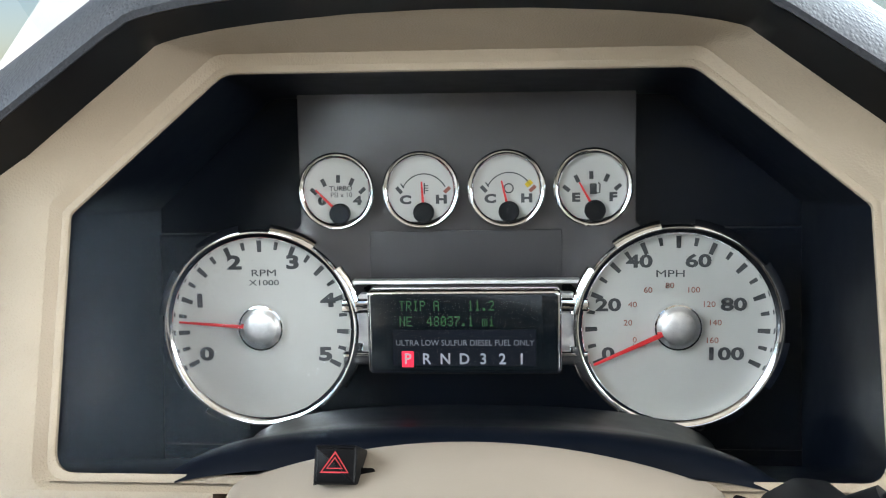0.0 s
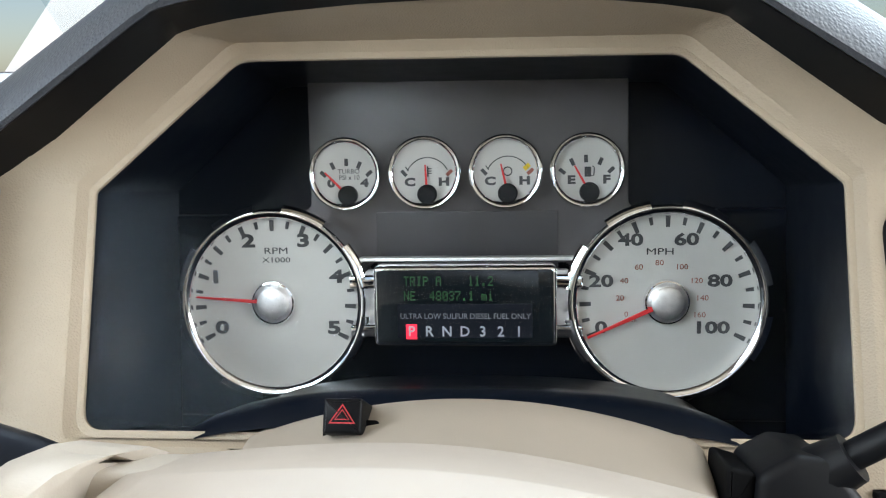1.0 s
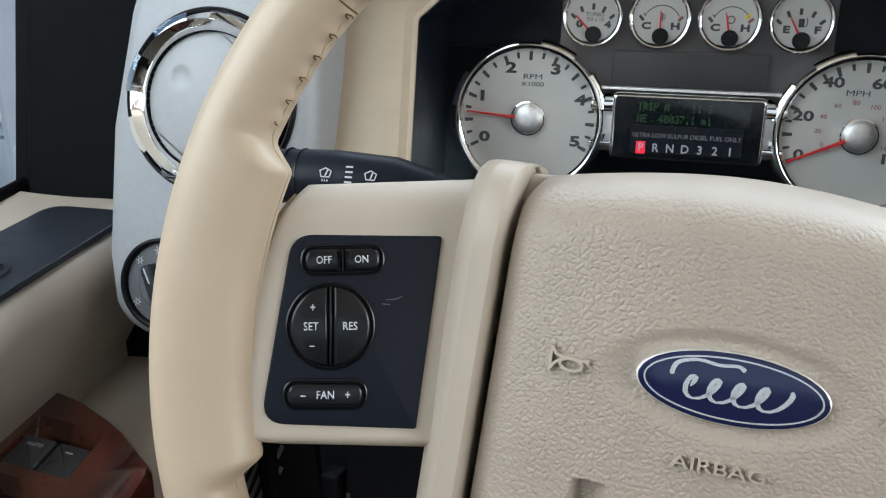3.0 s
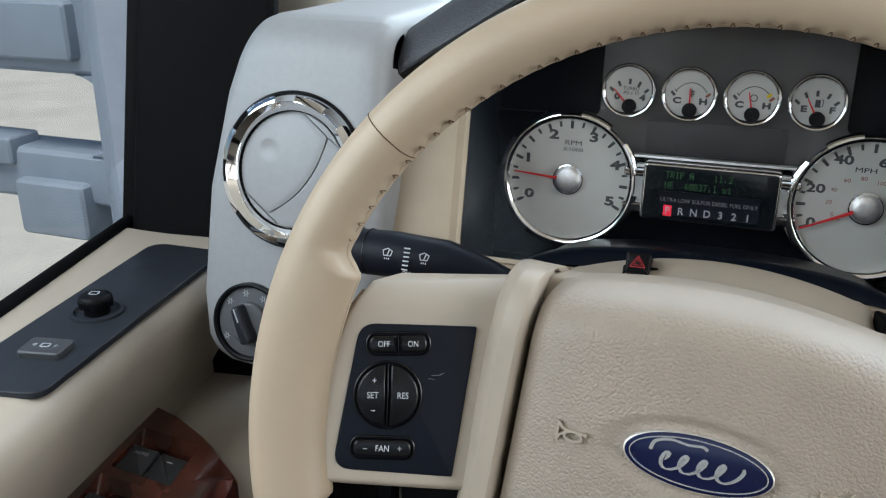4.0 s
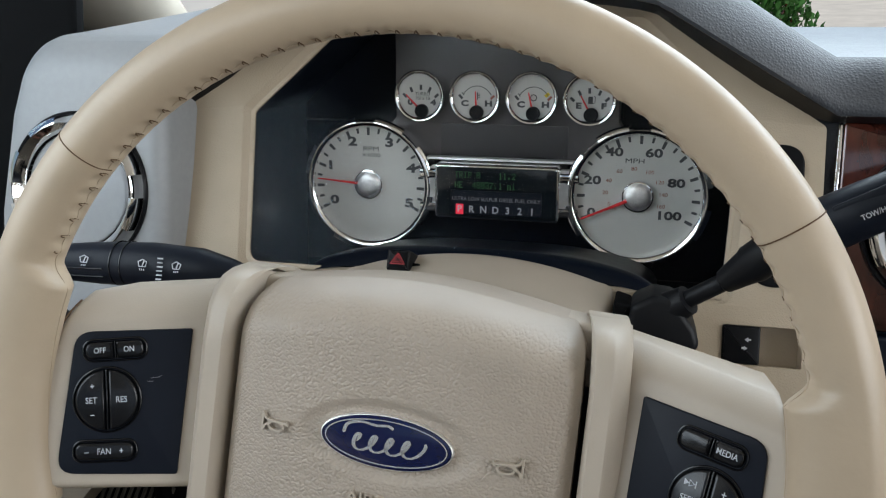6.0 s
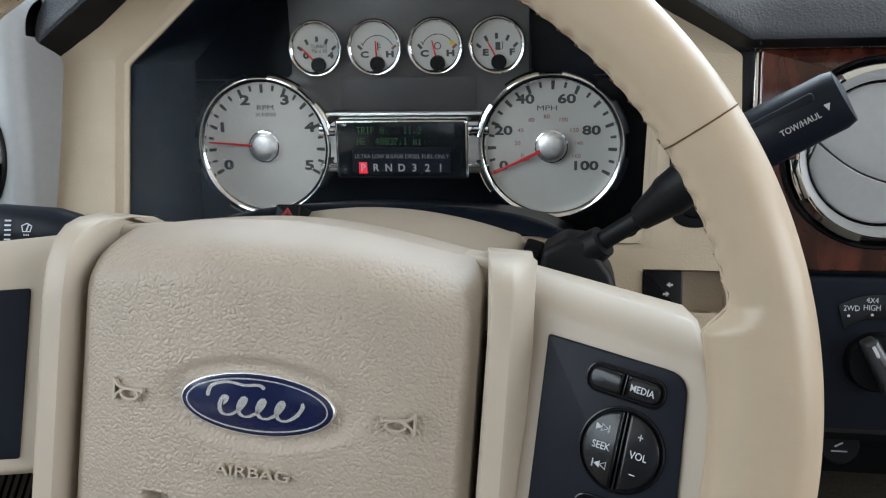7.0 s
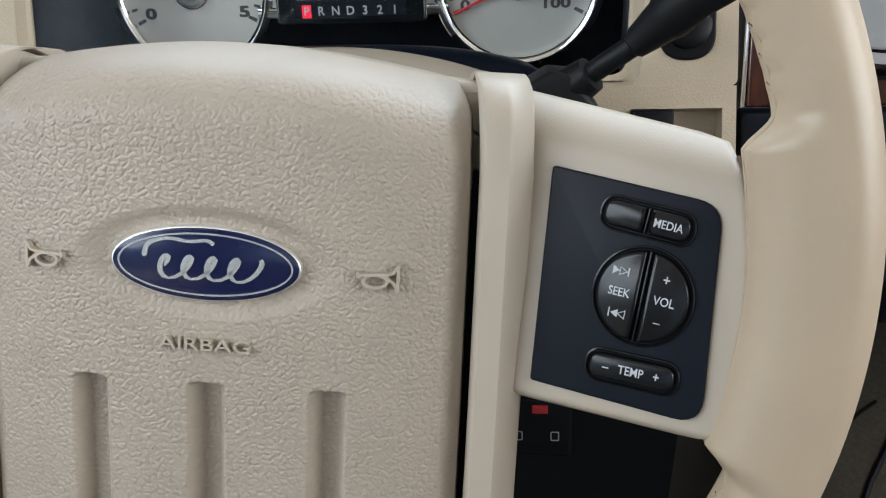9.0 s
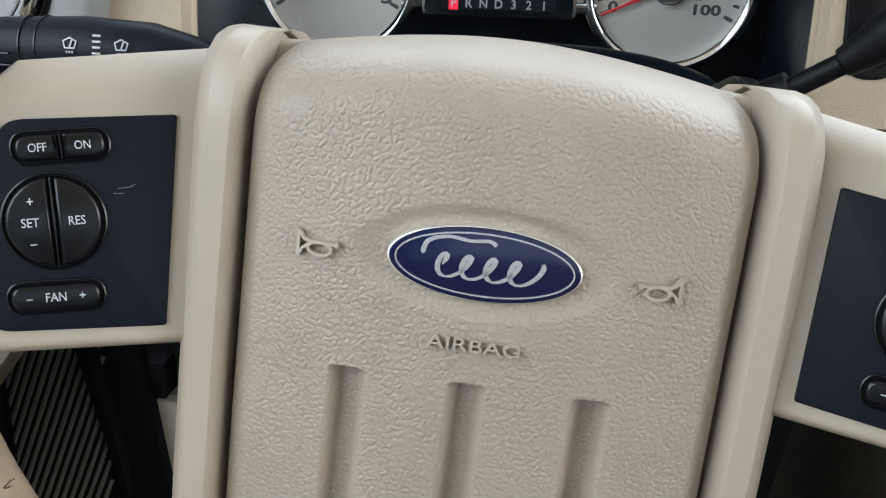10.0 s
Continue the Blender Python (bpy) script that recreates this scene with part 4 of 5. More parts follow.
def dashboard():
    ob = thing("dashboard", BEZEL, "beige dashboard with a dark grained hood over the instruments", "dashboard")
    inner = [(-0.1615, -0.0048), (0.1665, -0.0048), (0.1720, 0.1045), (0.1055, 0.1684), (-0.104, 0.1712), (-0.1685, 0.1055)]
    outer = [(-0.225, -0.012), (0.223, -0.012), (0.2235, 0.104), (0.119, 0.162), (-0.119, 0.162), (-0.225, 0.104)]
    rad = [0.010, 0.010, 0.004, 0.012, 0.012, 0.004]

    def dense(points, k=8):
        pts = [Vector(p) for p in points]
        return [pts[i] + (pts[(i + 1) % len(pts)] - pts[i]) * (q / k) for i in range(len(pts)) for q in range(k)]

    def grown(points, g):
        """The outline moved outwards by g all round."""
        n, res = len(points), []
        for i in range(n):
            p, a, c = Vector(points[i]), Vector(points[i - 1]), Vector(points[(i + 1) % n])
            n1, n2 = (p - a).normalized(), (c - p).normalized()
            n1, n2 = Vector((n1.y, -n1.x)), Vector((n2.y, -n2.x))
            res.append(p + (n1 + n2) * (g / (1 + n1.dot(n2))))
        return res

    ri = dense(rounded(inner, rad, 6))
    lip = dense(rounded(grown(inner, 0.0068), rad, 6))
    step_in = dense(rounded(grown(inner, 0.0030), rad, 6))
    ro = dense(rounded(outer, [0.004, 0.004, 0.004, 0.020, 0.020, 0.004], 6))

    def out(p, back=0.0):
        """The outer edge comes towards the driver as it climbs to the hood."""
        z = 0.0356 * max(0.0, min(1.0, (p[1] - 0.104) / 0.058))
        v = p[1]
        if abs(p[0]) < 0.126 and p[1] > 0.12:
            f = 1 - (p[0] / 0.126) ** 2
            v, z = v + 0.0087 * f ** 0.7, z + 0.0097 * f ** 0.8
        return Vector((p[0], v, z + back))

    bm = bmesh.new()
    mid = lambda a, b, k: a + (b - a) * k
    lip3 = [Vector((*p, 0.0)) for p in lip]
    ro3 = [out(p) for p in ro]
    behind = [q + (Vector((0, 0.03, -0.012)) if p[1] > 0.106 else Vector((0, 0, -0.05))) for p, q in zip(ro, ro3)]
    rows = [behind, ro3, [mid(a, b, 0.03) for a, b in zip(ro3, lip3)], [mid(a, b, 0.5) for a, b in zip(ro3, lip3)], [mid(a, b, 0.975) for a, b in zip(ro3, lip3)], [Vector((*p, -0.0006)) for p in lip], [Vector((*p, -0.0050)) for p in step_in], [Vector((*mid(a, b, 0.8), -0.0050)) for a, b in zip(step_in, ri)], [Vector((*p, -0.0054)) for p in ri], [Vector((*p, -0.0072)) for p in ri]]
    loft(rows, bm, cap=False)
    count = len(ro)
    bezel = part("bezel", bm, BEIGE, ob, "grained beige bezel round the instruments", smooth=80)
    # sharp rims, soft corners
    for e in bezel.data.edges:
        a, c = (k // count for k in e.vertices)
        e.use_edge_sharp = a == c and a in (1, 5, 6, 8) or a != c and max(a, c) <= 5 and e.vertices[0] % count in (136, 304)
    lens = part("lens", loft([[Vector((p.x, p.y, -0.0074 - 0.003 * k)) for p in (Vector(q) for q in ri)] for k in (0, 1)]), LENS, ob, "clear plastic cluster lens")
    lens.visible_shadow = False

    # hood: black under-face that comes forward, then the grained top back to the windscreen
    stations = []
    def between(table, a):
        for (x0, y0, z0), (x1, y1, z1) in zip(table, table[1:]):
            if a <= x1:
                k = (a - x0) / (x1 - x0)
                return (y0 + (y1 - y0) * k, z0 + (z1 - z0) * k)
        return table[-1][1:]

    under = ((0.119, 0.416, 1.7595), (0.15, 0.4185, 1.738), (0.18, 0.4235, 1.718), (0.21, 0.428, 1.698), (0.25, 0.434, 1.672))
    for x in (-0.245, -0.228, -0.21, -0.18, -0.15, -0.135, -0.125, -0.119, -0.117, -0.113, -0.105, -0.09, -0.07, -0.035, 0.0, 0.035, 0.07, 0.09, 0.105, 0.113, 0.117, 0.119, 0.125, 0.135, 0.15, 0.18, 0.21, 0.2255, 0.245, 0.30, 0.40, 0.55, 0.75, 1.0):
        a = abs(x)
        if a >= 0.119 and (x < 0 or x <= 0.21):
            k = max(0.0, (a - 0.12) / 0.09)
            B, F, K = between(under, a), (0.389 + 0.012 * k, 1.768 - 0.055 * k), (0.435 - 0.005 * k, 1.801 - 0.059 * k)
        elif x > 0.21:
            B, F, K = (0.4185, 1.6965), (0.4045, 1.7035), (0.430, 1.733)
        else:
            q = 1 - (a / 0.119) ** 2
            B, F, K = (0.416 - 0.005 * q, 1.7595 + 0.012 * q ** 0.6), (0.389 - 0.006 * q, 1.768 + 0.011 * q ** 0.6), (0.435 + 0.005 * q, 1.801 + 0.009 * q)
        stations.append((x, B, F, K))
    inv = BEZEL.inverted()
    rows = [[], [], [], []]
    for x, B, F, K in stations:
        for r, (y, z) in zip(rows, ((B[0] + 0.03, B[1] + 0.012), (B[0] - 0.0015, B[1] - 0.0005), ((B[0] + F[0]) / 2, (B[1] + F[1]) / 2 - 0.0005), (F[0] + 0.001, F[1] - 0.0012))):
            r.append(inv @ Vector((x, y, z)))
    part("hood_lip", loft(rows, cap=False, closed=False), BLACK, ob, "black under-face of the hood")
    steps = ((0.0, 0.0005, -0.001), (0.0, -0.0012, 0.0016), (0.12, -0.0025, 0.004), (0.35, -0.003, 0.0055), (0.6, -0.002, 0.0055), (0.85, -0.0005, 0.003), (1.0, 0.004, 0.0005))
    rows = [[inv @ Vector((x, F[0] + (K[0] - F[0]) * k + dy, F[1] + (K[1] - F[1]) * k + dz)) for x, B, F, K in stations] for k, dy, dz in steps]
    back = [rows[-1]]
    for dy, s in ((0.04, 0.04), (0.10, 0.2), (0.20, 0.6), (0.36, 1.0)):
        back.append([inv @ Vector((x, K[0] + dy, K[1] + 0.001 + (1.712 - K[1]) * s)) for x, B, F, K in stations])
    part("dash_top", loft(back, cap=False, closed=False), DASHTOP_SHEEN, ob, "dash top under the windscreen, pale blue-grey with painted sky sheen", smooth=60)
    part("hood", loft(rows, cap=False, closed=False), HOOD, ob, "dark grey grained hood over the instruments", smooth=60)
    # lower dash under the bezel, knee panel
    inv = BEZEL.inverted()
    rows = []
    for x in (-0.222, 0.223):
        rows.append([inv @ Vector((x, y, z)) for y, z in ((0.345, 1.530), (0.36, 1.50), (0.385, 1.47), (0.41, 1.40), (0.43, 1.20), (0.6, 1.20), (0.5, 1.50))])
    part("knee_panel", loft(rows), LEVER, ob, "dark knee panel under the column")
    return ob


dashboard()


def arch_points(y, half, top, side, cx=0.012, n=28, power=2.6):
    """A flattened arch across the column."""
    out = []
    for i in range(n + 1):
        a = math.pi * i / n
        c, s = math.cos(a), math.sin(a)
        out.append(Vector((cx - half * math.copysign(abs(c) ** (2 / power), c), y, side + (top - side) * abs(s) ** (2 / power))))
    return out


def crown_points(y, half, top, low, cx=0.011, drop=0.014, r=0.010):
    """A gently crowned lid with rounded shoulders and upright sides."""
    out = [Vector((cx - half, y, low))]
    edge = top - drop
    for k in range(7):
        a = math.pi / 2 * k / 6
        out.append(Vector((cx - half + r * (1 - math.sin(math.pi / 2 - a)) * 1.0, y, edge - r + r * math.sin(a))))
    for k in range(1, 20):
        x = -(half - r) + 2 * (half - r) * k / 20
        out.append(Vector((cx + x, y, top - drop * (x / (half - r)) ** 2)))
    for k in range(7):
        a = math.pi / 2 * (6 - k) / 6
        out.append(Vector((cx + half - r * (1 - math.cos(a)), y, edge - r + r * math.sin(a))))
    out.append(Vector((cx + half, y, low)))
    return out


def column():
    ob = thing("steering_column", Matrix(), "beige steering column shroud behind the wheel", "steering column")
    rows = [crown_points(y, h, t, 1.53) for y, h, t in ((0.190, 0.078, 1.599), (0.23, 0.084, 1.603), (0.28, 0.088, 1.6075), (0.315, 0.090, 1.611), (0.340, 0.091, 1.6145), (0.356, 0.091, 1.6165), (0.362, 0.0905, 1.615), (0.365, 0.088, 1.606))]
    part("shroud", loft(rows, cap=False, closed=False), BEIGE_SMOOTH, ob, "smooth beige upper shroud", smooth=50)
    rows = [arch_points(y, h, t, 1.49, n=28) for y, h, t in ((0.362, 0.088, 1.596), (0.40, 0.086, 1.588), (0.47, 0.082, 1.57))]
    part("inner_shroud", loft(rows, cap=False, closed=False), BLACK, ob, "black inner column cover")
    # black bridge over the column at the foot of the dials
    rows = []
    for y, h, t, sd in ((0.3785, 0.132, 1.597, 1.575), (0.385, 0.130, 1.6040, 1.575), (0.393, 0.127, 1.6066, 1.572), (0.400, 0.125, 1.6056, 1.570), (0.404, 0.123, 1.6020, 1.568), (0.44, 0.112, 1.5915, 1.560), (0.485, 0.122, 1.580, 1.55), (0.488, 0.122, 1.570, 1.54)):
        rows.append(arch_points(y, h, t, sd, 0.006, 36, 2.6))
    part("bridge", loft(rows, cap=False, closed=False), NAVY, ob, "black arched bridge below the dials", smooth=50)
    # shelf each side of the bridge
    rows = [[Vector((x, y, z)) for x in (-0.165, -0.08, 0.0, 0.08, 0.168)] for y, z in ((0.3765, 1.5895), (0.42, 1.570), (0.49, 1.544))]
    part("shelf", loft(rows, cap=False, closed=False), NAVY, ob)
    # lower half
    rows = [arch_points(y, h, t, 1.535) for y, h, t in ((0.190, 0.076, 1.46), (0.28, 0.086, 1.45), (0.36, 0.089, 1.45))]
    part("lower_shroud", loft(rows, cap=False, closed=False), BLACK, ob, "black lower shroud")
    return ob


column()


def hazard_switch():
    m = frame_of((-0.0335, 0.3385, 1.6165), (1, 0, 0), (0, 0.55, 1))
    ob = thing("hazard_switch", m, "black hazard warning button with a red triangle on the column", "switch")
    part("socket", slab(rounded(rect(0.0215, 0.011, 0.0016, -0.006), 0.002), -0.012, -0.0050), RUBBER, ob)
    part("button", slab(rounded(rect(0.0146, 0.0130), 0.0012), -0.016, 0.0045, 0.0014), BLACK, ob)
    part("triangle", stroke([(-0.0046, -0.0026), (0.0046, -0.0026), (0, 0.0040)], 0.0008, 0.0045, None, 0.0003, True), mat("red_print", (0.55, 0.03, 0.04), 0.5), ob, "red triangle")
    part("triangle", stroke([(-0.0026, -0.0013), (0.0026, -0.0013), (0, 0.0022)], 0.0005, 0.0045, None, 0.0003, True), bpy.data.materials["red_print"], ob, "red triangle")


hazard_switch()


def stalk():
    ob = thing("indicator_stalk", Matrix(), "black indicator and wiper stalk with white signs", "stalk")
    path = [(-0.226, 0.272, 1.628), (-0.222, 0.272, 1.628), (-0.20, 0.272, 1.629), (-0.165, 0.272, 1.630), (-0.135, 0.272, 1.629), (-0.118, 0.272, 1.626), (-0.10, 0.274, 1.620), (-0.06, 0.278, 1.612)]
    part("arm", tube(path, [0.007, 0.0115, 0.0130, 0.0136, 0.0130, 0.0110, 0.0090, 0.008], 24), PANEL, ob)
    for x in (-0.188, -0.181):
        part("groove", tube([(x - 0.0003, 0.272, 1.6297), (x + 0.0003, 0.272, 1.6297)], 0.0137, 24, up=(0, 0, 1)), BLACK_GLOSS, ob)
    for dz in (-0.0045, 0.0005):
        part("flute", tube([(-0.219, 0.2605, 1.6290 + dz), (-0.205, 0.2590, 1.6298 + dz), (-0.192, 0.2584, 1.6304 + dz)], 0.0006, 8), BLACK_GLOSS, ob)
    face = frame_of((-0.160, 0.2594, 1.6352), (1, 0, 0), (0, 0.42, 0.9))
    for x in (-0.044, -0.005, 0.017):
        bm = bmesh.new()
        stroke([(x - 0.0028, 0.0016), (x, 0.0030), (x + 0.0028, 0.0016), (x + 0.0020, -0.0012), (x - 0.0020, -0.0012)], 0.0006, 0.0004, bm, 0.0003, True)
        stroke([(x, -0.0008), (x + 0.001, 0.0022)], 0.0006, 0.0004, bm, 0.0003)
        for q in (-0.0012, 0, 0.0012):
            stroke([(x + q, -0.0024), (x + q, -0.0034)], 0.0005, 0.0004, bm, 0.0003)
        bmesh.ops.transform(bm, matrix=face, verts=bm.verts)
        part("wiper_sign", bm, PALE, ob)
    for j in range(6):
        bm = slab(rect(0.0034, 0.0008), 0, 0.0005, 0, None, face @ place(0.0065, 0.0042 - 0.0024 * j, 0.0004))
        part("mark", bm, PALE, ob)
    lettering("OFF", 0.0022, face @ place(0.007, -0.0098, -0.002), PALE, ob, 0.0001)


stalk()


def gear_lever():
    ob = thing("gear_lever", Matrix(), "black column gear lever with a tow/haul button grip", "gear lever")
    seat = frame_of((0, 0.322, 1.6), (1, 0, 0), (0, 0.2, 1))
    outline = rounded([(0.110, -0.012), (0.112, 0.005), (0.124, 0.0118), (0.136, 0.0105), (0.149, -0.007), (0.152, -0.016), (0.146, -0.024), (0.128, -0.020)], 0.006, 5)
    boot = part("boot", slab(outline, -0.034, 0.004, 0.0036, None, seat), LEVER, ob, "black rubber boot")
    part("boot_collar", tube([(0.1345, 0.3290, 1.6015), (0.1440, 0.3260, 1.6095)], [0.0105, 0.0088], 20), LEVER, boot)
    part("bellows", slab(rounded([(0.101, -0.010), (0.102, 0.007), (0.112, 0.004), (0.111, -0.012)], 0.002), -0.03, 0.000, 0.002, None, seat), RUBBER, boot)
    shaft = [(0.141, 0.328, 1.607), (0.153, 0.3245, 1.6165), (0.1615, 0.322, 1.6232), (0.1625, 0.3217, 1.6241), (0.174, 0.318, 1.6355), (0.176, 0.3174, 1.6375), (0.186, 0.314, 1.648), (0.205, 0.307, 1.662)]
    part("shaft", tube(shaft, [0.0052, 0.0052, 0.0052, 0.0068, 0.0100, 0.0112, 0.0114, 0.0116], 24), LEVER, ob)
    grip = [(0.200, 0.309, 1.659), (0.206, 0.307, 1.664), (0.225, 0.302, 1.677), (0.244, 0.298, 1.689), (0.2475, 0.2972, 1.6915), (0.2485, 0.297, 1.692)]
    part("grip", tube(grip, [0.0125, 0.0148, 0.0142, 0.0136, 0.0124, 0.004], 28), PANEL, ob, "ribbed black grip")
    a, b = Vector(grip[1]), Vector(grip[3])
    d = (b - a).normalized()
    cam_side = (Vector((0.137, -0.095, 1.757)) - b).normalized()
    up = cam_side.cross(d)
    face = frame_of(a + d * 0.022, d, up)
    lettering("TOW/HAUL", 0.0027, face @ place(0.0090, -0.0022, 0.0147), PALE, ob, 0.0005, 0.88)
    part("arrow", slab([(0.0218, -0.0022), (0.0236, 0.0006), (0.0208, 0.0010)], 0.0134, 0.0149, 0, None, face), PALE, ob)
    part("ridge", slab(rounded(rect(0.030, 0.0045), 0.002), 0.010, 0.0135, 0.001, None, face @ place(0.004, 0.0062, 0)), PANEL, ob)


gear_lever()


def air_vent(name, m, label, turn=0.0, gap=0.0196, lobe=0.0):
    """A round vent in a notched chrome ring; the shutter's free edge lies gap from the middle, towards turn degrees."""
    ob = thing(name, m, label, "air vent", "round dash vents")
    part("collar", lathe([(0.0490, -0.012), (0.0520, -0.003), (0.0535, 0.0015), (0.0548, 0.002), (0.0556, 0.0010), (0.0556, -0.012)], 96, close=True), BLACK, ob, "black collar")
    cone = [(0.0412, 0.0010), (0.0420, 0.0030), (0.0440, 0.0062), (0.0470, 0.0092)]
    part("chrome_ring", castle_ring(cone, 0.0486, 0.0522, 0.0098, -0.012, 8, 0.60, radians(lobe)), CHROME, ob, "polished notched chrome ring")
    part("well", lathe([(0, -0.02), (0.0412, -0.02), (0.0412, 0.002)], 64), RUBBER, ob)
    R, g, edge, cell = 0.0402, 0.0005, 0.0362, 0.0016
    rot = place(0, 0, 0.0008, turn)

    def leaf(inside, dish=False):
        """The part of the domed disc for which inside(x, y) clamps the outline."""
        bm = bmesh.new()
        n, rings = 96, 16
        cx, cy = inside(None, None)
        edge_pts = []
        for i in range(n):
            a = 2 * math.pi * i / n
            lo, hi = 0.0, 0.09
            for _ in range(22):
                t = (lo + hi) / 2
                x, y = cx + t * math.cos(a), cy + t * math.sin(a)
                if inside(x, y):
                    lo = t
                else:
                    hi = t
            edge_pts.append((cx + lo * math.cos(a), cy + lo * math.sin(a)))

        def high(x, y):
            z = 0.0034 * (1 - (x * x + y * y) / R ** 2)
            if dish:
                q = math.hypot(x + 0.0225, y) / 0.0072
                if q < 1:
                    z -= 0.0017 * (1 - q * q)
            return z

        rows = [[Vector((x, y, -0.006)) for x, y in edge_pts]]
        for k in range(rings):
            f = 1 - k / rings
            rows.append([Vector((cx + (x - cx) * f, cy + (y - cy) * f, high(cx + (x - cx) * f, cy + (y - cy) * f) - (0.0006 if k == 0 else 0))) for x, y in edge_pts])
        loft(rows, bm, cap=False)
        bm.faces.new([v for v in bm.verts][-n:])
        return bm

    curve = lambda y: gap - 0.009 * (y / 0.035) ** 2
    disc = lambda x, y: x * x + y * y < R * R
    main = lambda x, y: (-0.0215, 0.0) if x is None else disc(x, y) and abs(y) < edge - g and x < curve(y) - g
    far = lambda x, y: ((gap + R) / 2, 0.0) if x is None else disc(x, y) and abs(y) < edge - g and x > curve(y) + g
    part("shutter", leaf(main, True), GREY, ob, "closed silver-grey shutter with a thumb dimple", rot, 45)
    part("shutter", leaf(far), GREY, ob, "", rot, 45)
    for sy in (-1, 1):
        cap = lambda x, y, sy=sy: (0.0, sy * 0.0385) if x is None else disc(x, y) and sy * y > edge + g
        part("end_cap", leaf(cap), GREY, ob, "", rot, 45)
    return ob


def dash_pod():
    ob = thing("dash_end_pod", POD, "silver-grey dash end panel with a round air vent and light switch", "dash panel")
    # side profile: round foot, flat face, a soft crest, then the top back to the windscreen
    prof = [(-0.148, -0.10), (-0.152, -0.04)]
    for k in range(7):
        a = math.pi / 2 * k / 6
        prof.append((-0.130 - 0.024 * math.cos(a), -0.024 + 0.024 * math.sin(a)))
    prof += [(v, 0.0) for v in (-0.10, -0.06, -0.02, 0.02, 0.05)]
    v0, r = 0.074, 0.038
    for k in range(11):
        a = radians(76) * k / 10
        prof.append((v0 + r * math.sin(a), -r + r * math.cos(a)))
    for dist in (0.03, 0.08, 0.16, 0.30, 0.42):
        prof.append((prof[23][0] + 0.2425 * dist, prof[23][1] - 0.970 * dist))
    left = ((-0.16, -0.052), (-0.13, -0.064), (-0.10, -0.069), (-0.02, -0.068), (0.05, -0.057), (0.09, -0.045), (0.112, -0.039), (0.3, -0.039))
    right = ((-0.16, 0.070), (0.0, 0.0735), (0.09, 0.069), (0.3, 0.066))

    def at(table, v):
        for (a, p), (b, q) in zip(table, table[1:]):
            if v <= b:
                return p + (q - p) * max(0.0, (v - a) / (b - a))
        return table[-1][1]

    rows = []
    for i, (v, z) in enumerate(prof):
        a, b = prof[max(0, i - 1)], prof[min(len(prof) - 1, i + 1)]
        n = Vector((-(b[1] - a[1]), b[0] - a[0])).normalized()
        n = Vector((n.x, n.y))
        x0, x1 = at(left, v), at(right, v)
        across = [(x0, -0.10), (x0, -0.016), (x0 + 0.0012, -0.009), (x0 + 0.005, -0.0035), (x0 + 0.012, -0.0008), (x0 + 0.024, 0.0)]
        across += [(x0 + 0.024 + (x1 - x0 - 0.036) * k / 8, 0.0) for k in range(1, 9)]
        across += [(x1 - 0.008, -0.0014), (x1 - 0.004, -0.0040), (x1 - 0.0008, -0.012), (x1, -0.10)]
        rows.append([Vector((x, v + n.x * dz, z + n.y * dz)) for x, dz in across])
    part("face", loft(rows[:22], cap=False, closed=False), GREY, ob, "silver-grey painted face", smooth=60)
    part("top", loft(rows[21:], cap=False, closed=False), GREY, ob, "silver-grey painted top", smooth=60)


dash_pod()
air_vent("air_vent", POD @ place(0.004, -0.002, 0.001), "closed silver-grey air vent in a notched chrome ring, dash end", -36.9, 0.0150, 14)


def light_switch():
    m = frame_of((-0.3055, 0.3302, 1.536), (1, 0, 0), (0, 0.25, 1))
    ob = thing("light_switch", m, "dark rotary headlamp switch with pale signs in the dash end", "switch")
    part("collar", lathe([(0.0252, -0.004), (0.0262, 0.0006), (0.0275, 0.0014), (0.0290, 0.0010), (0.0294, -0.012)], 72), BLACK, ob, "black collar")
    part("plate", lathe([(0.0, -0.0014), (0.0200, -0.0014), (0.0258, -0.0022)], 72), GREY_DARK, ob, "dark grey dial plate")
    part("dial", lathe([(0, 0.004), (0.0135, 0.004), (0.0150, 0.0028), (0.0156, -0.002)], 48), GREY_DARK, ob)
    part("grip", slab(rounded([(-0.0056, -0.0145), (0.0056, -0.0145), (0.0042, 0.0145), (-0.0042, 0.0145)], 0.004), 0.002, 0.013, 0.0032, None, place(0, 0, 0, 25)), PLATE, ob)
    part("grip_line", slab(rect(0.0009, 0.010, 0, 0.0075), 0.0128, 0.0134, 0, None, place(0, 0, 0, 25)), PALE, ob)
    for a in (140, 100, 60, 215):
        x, y = 0.0215 * math.cos(radians(a)), 0.0215 * math.sin(radians(a))
        bm = bmesh.new()
        stroke(circle(0.0012, 10, x, y), 0.0005, -0.0008, bm, 0.0004, True)
        for q in range(6):
            c, s = math.cos(q * 1.047), math.sin(q * 1.047)
            stroke([(x + 0.0018 * c, y + 0.0018 * s), (x + 0.0028 * c, y + 0.0028 * s)], 0.0005, -0.0008, bm, 0.0004)
        part("lamp_sign", bm, PALE, ob)


light_switch()


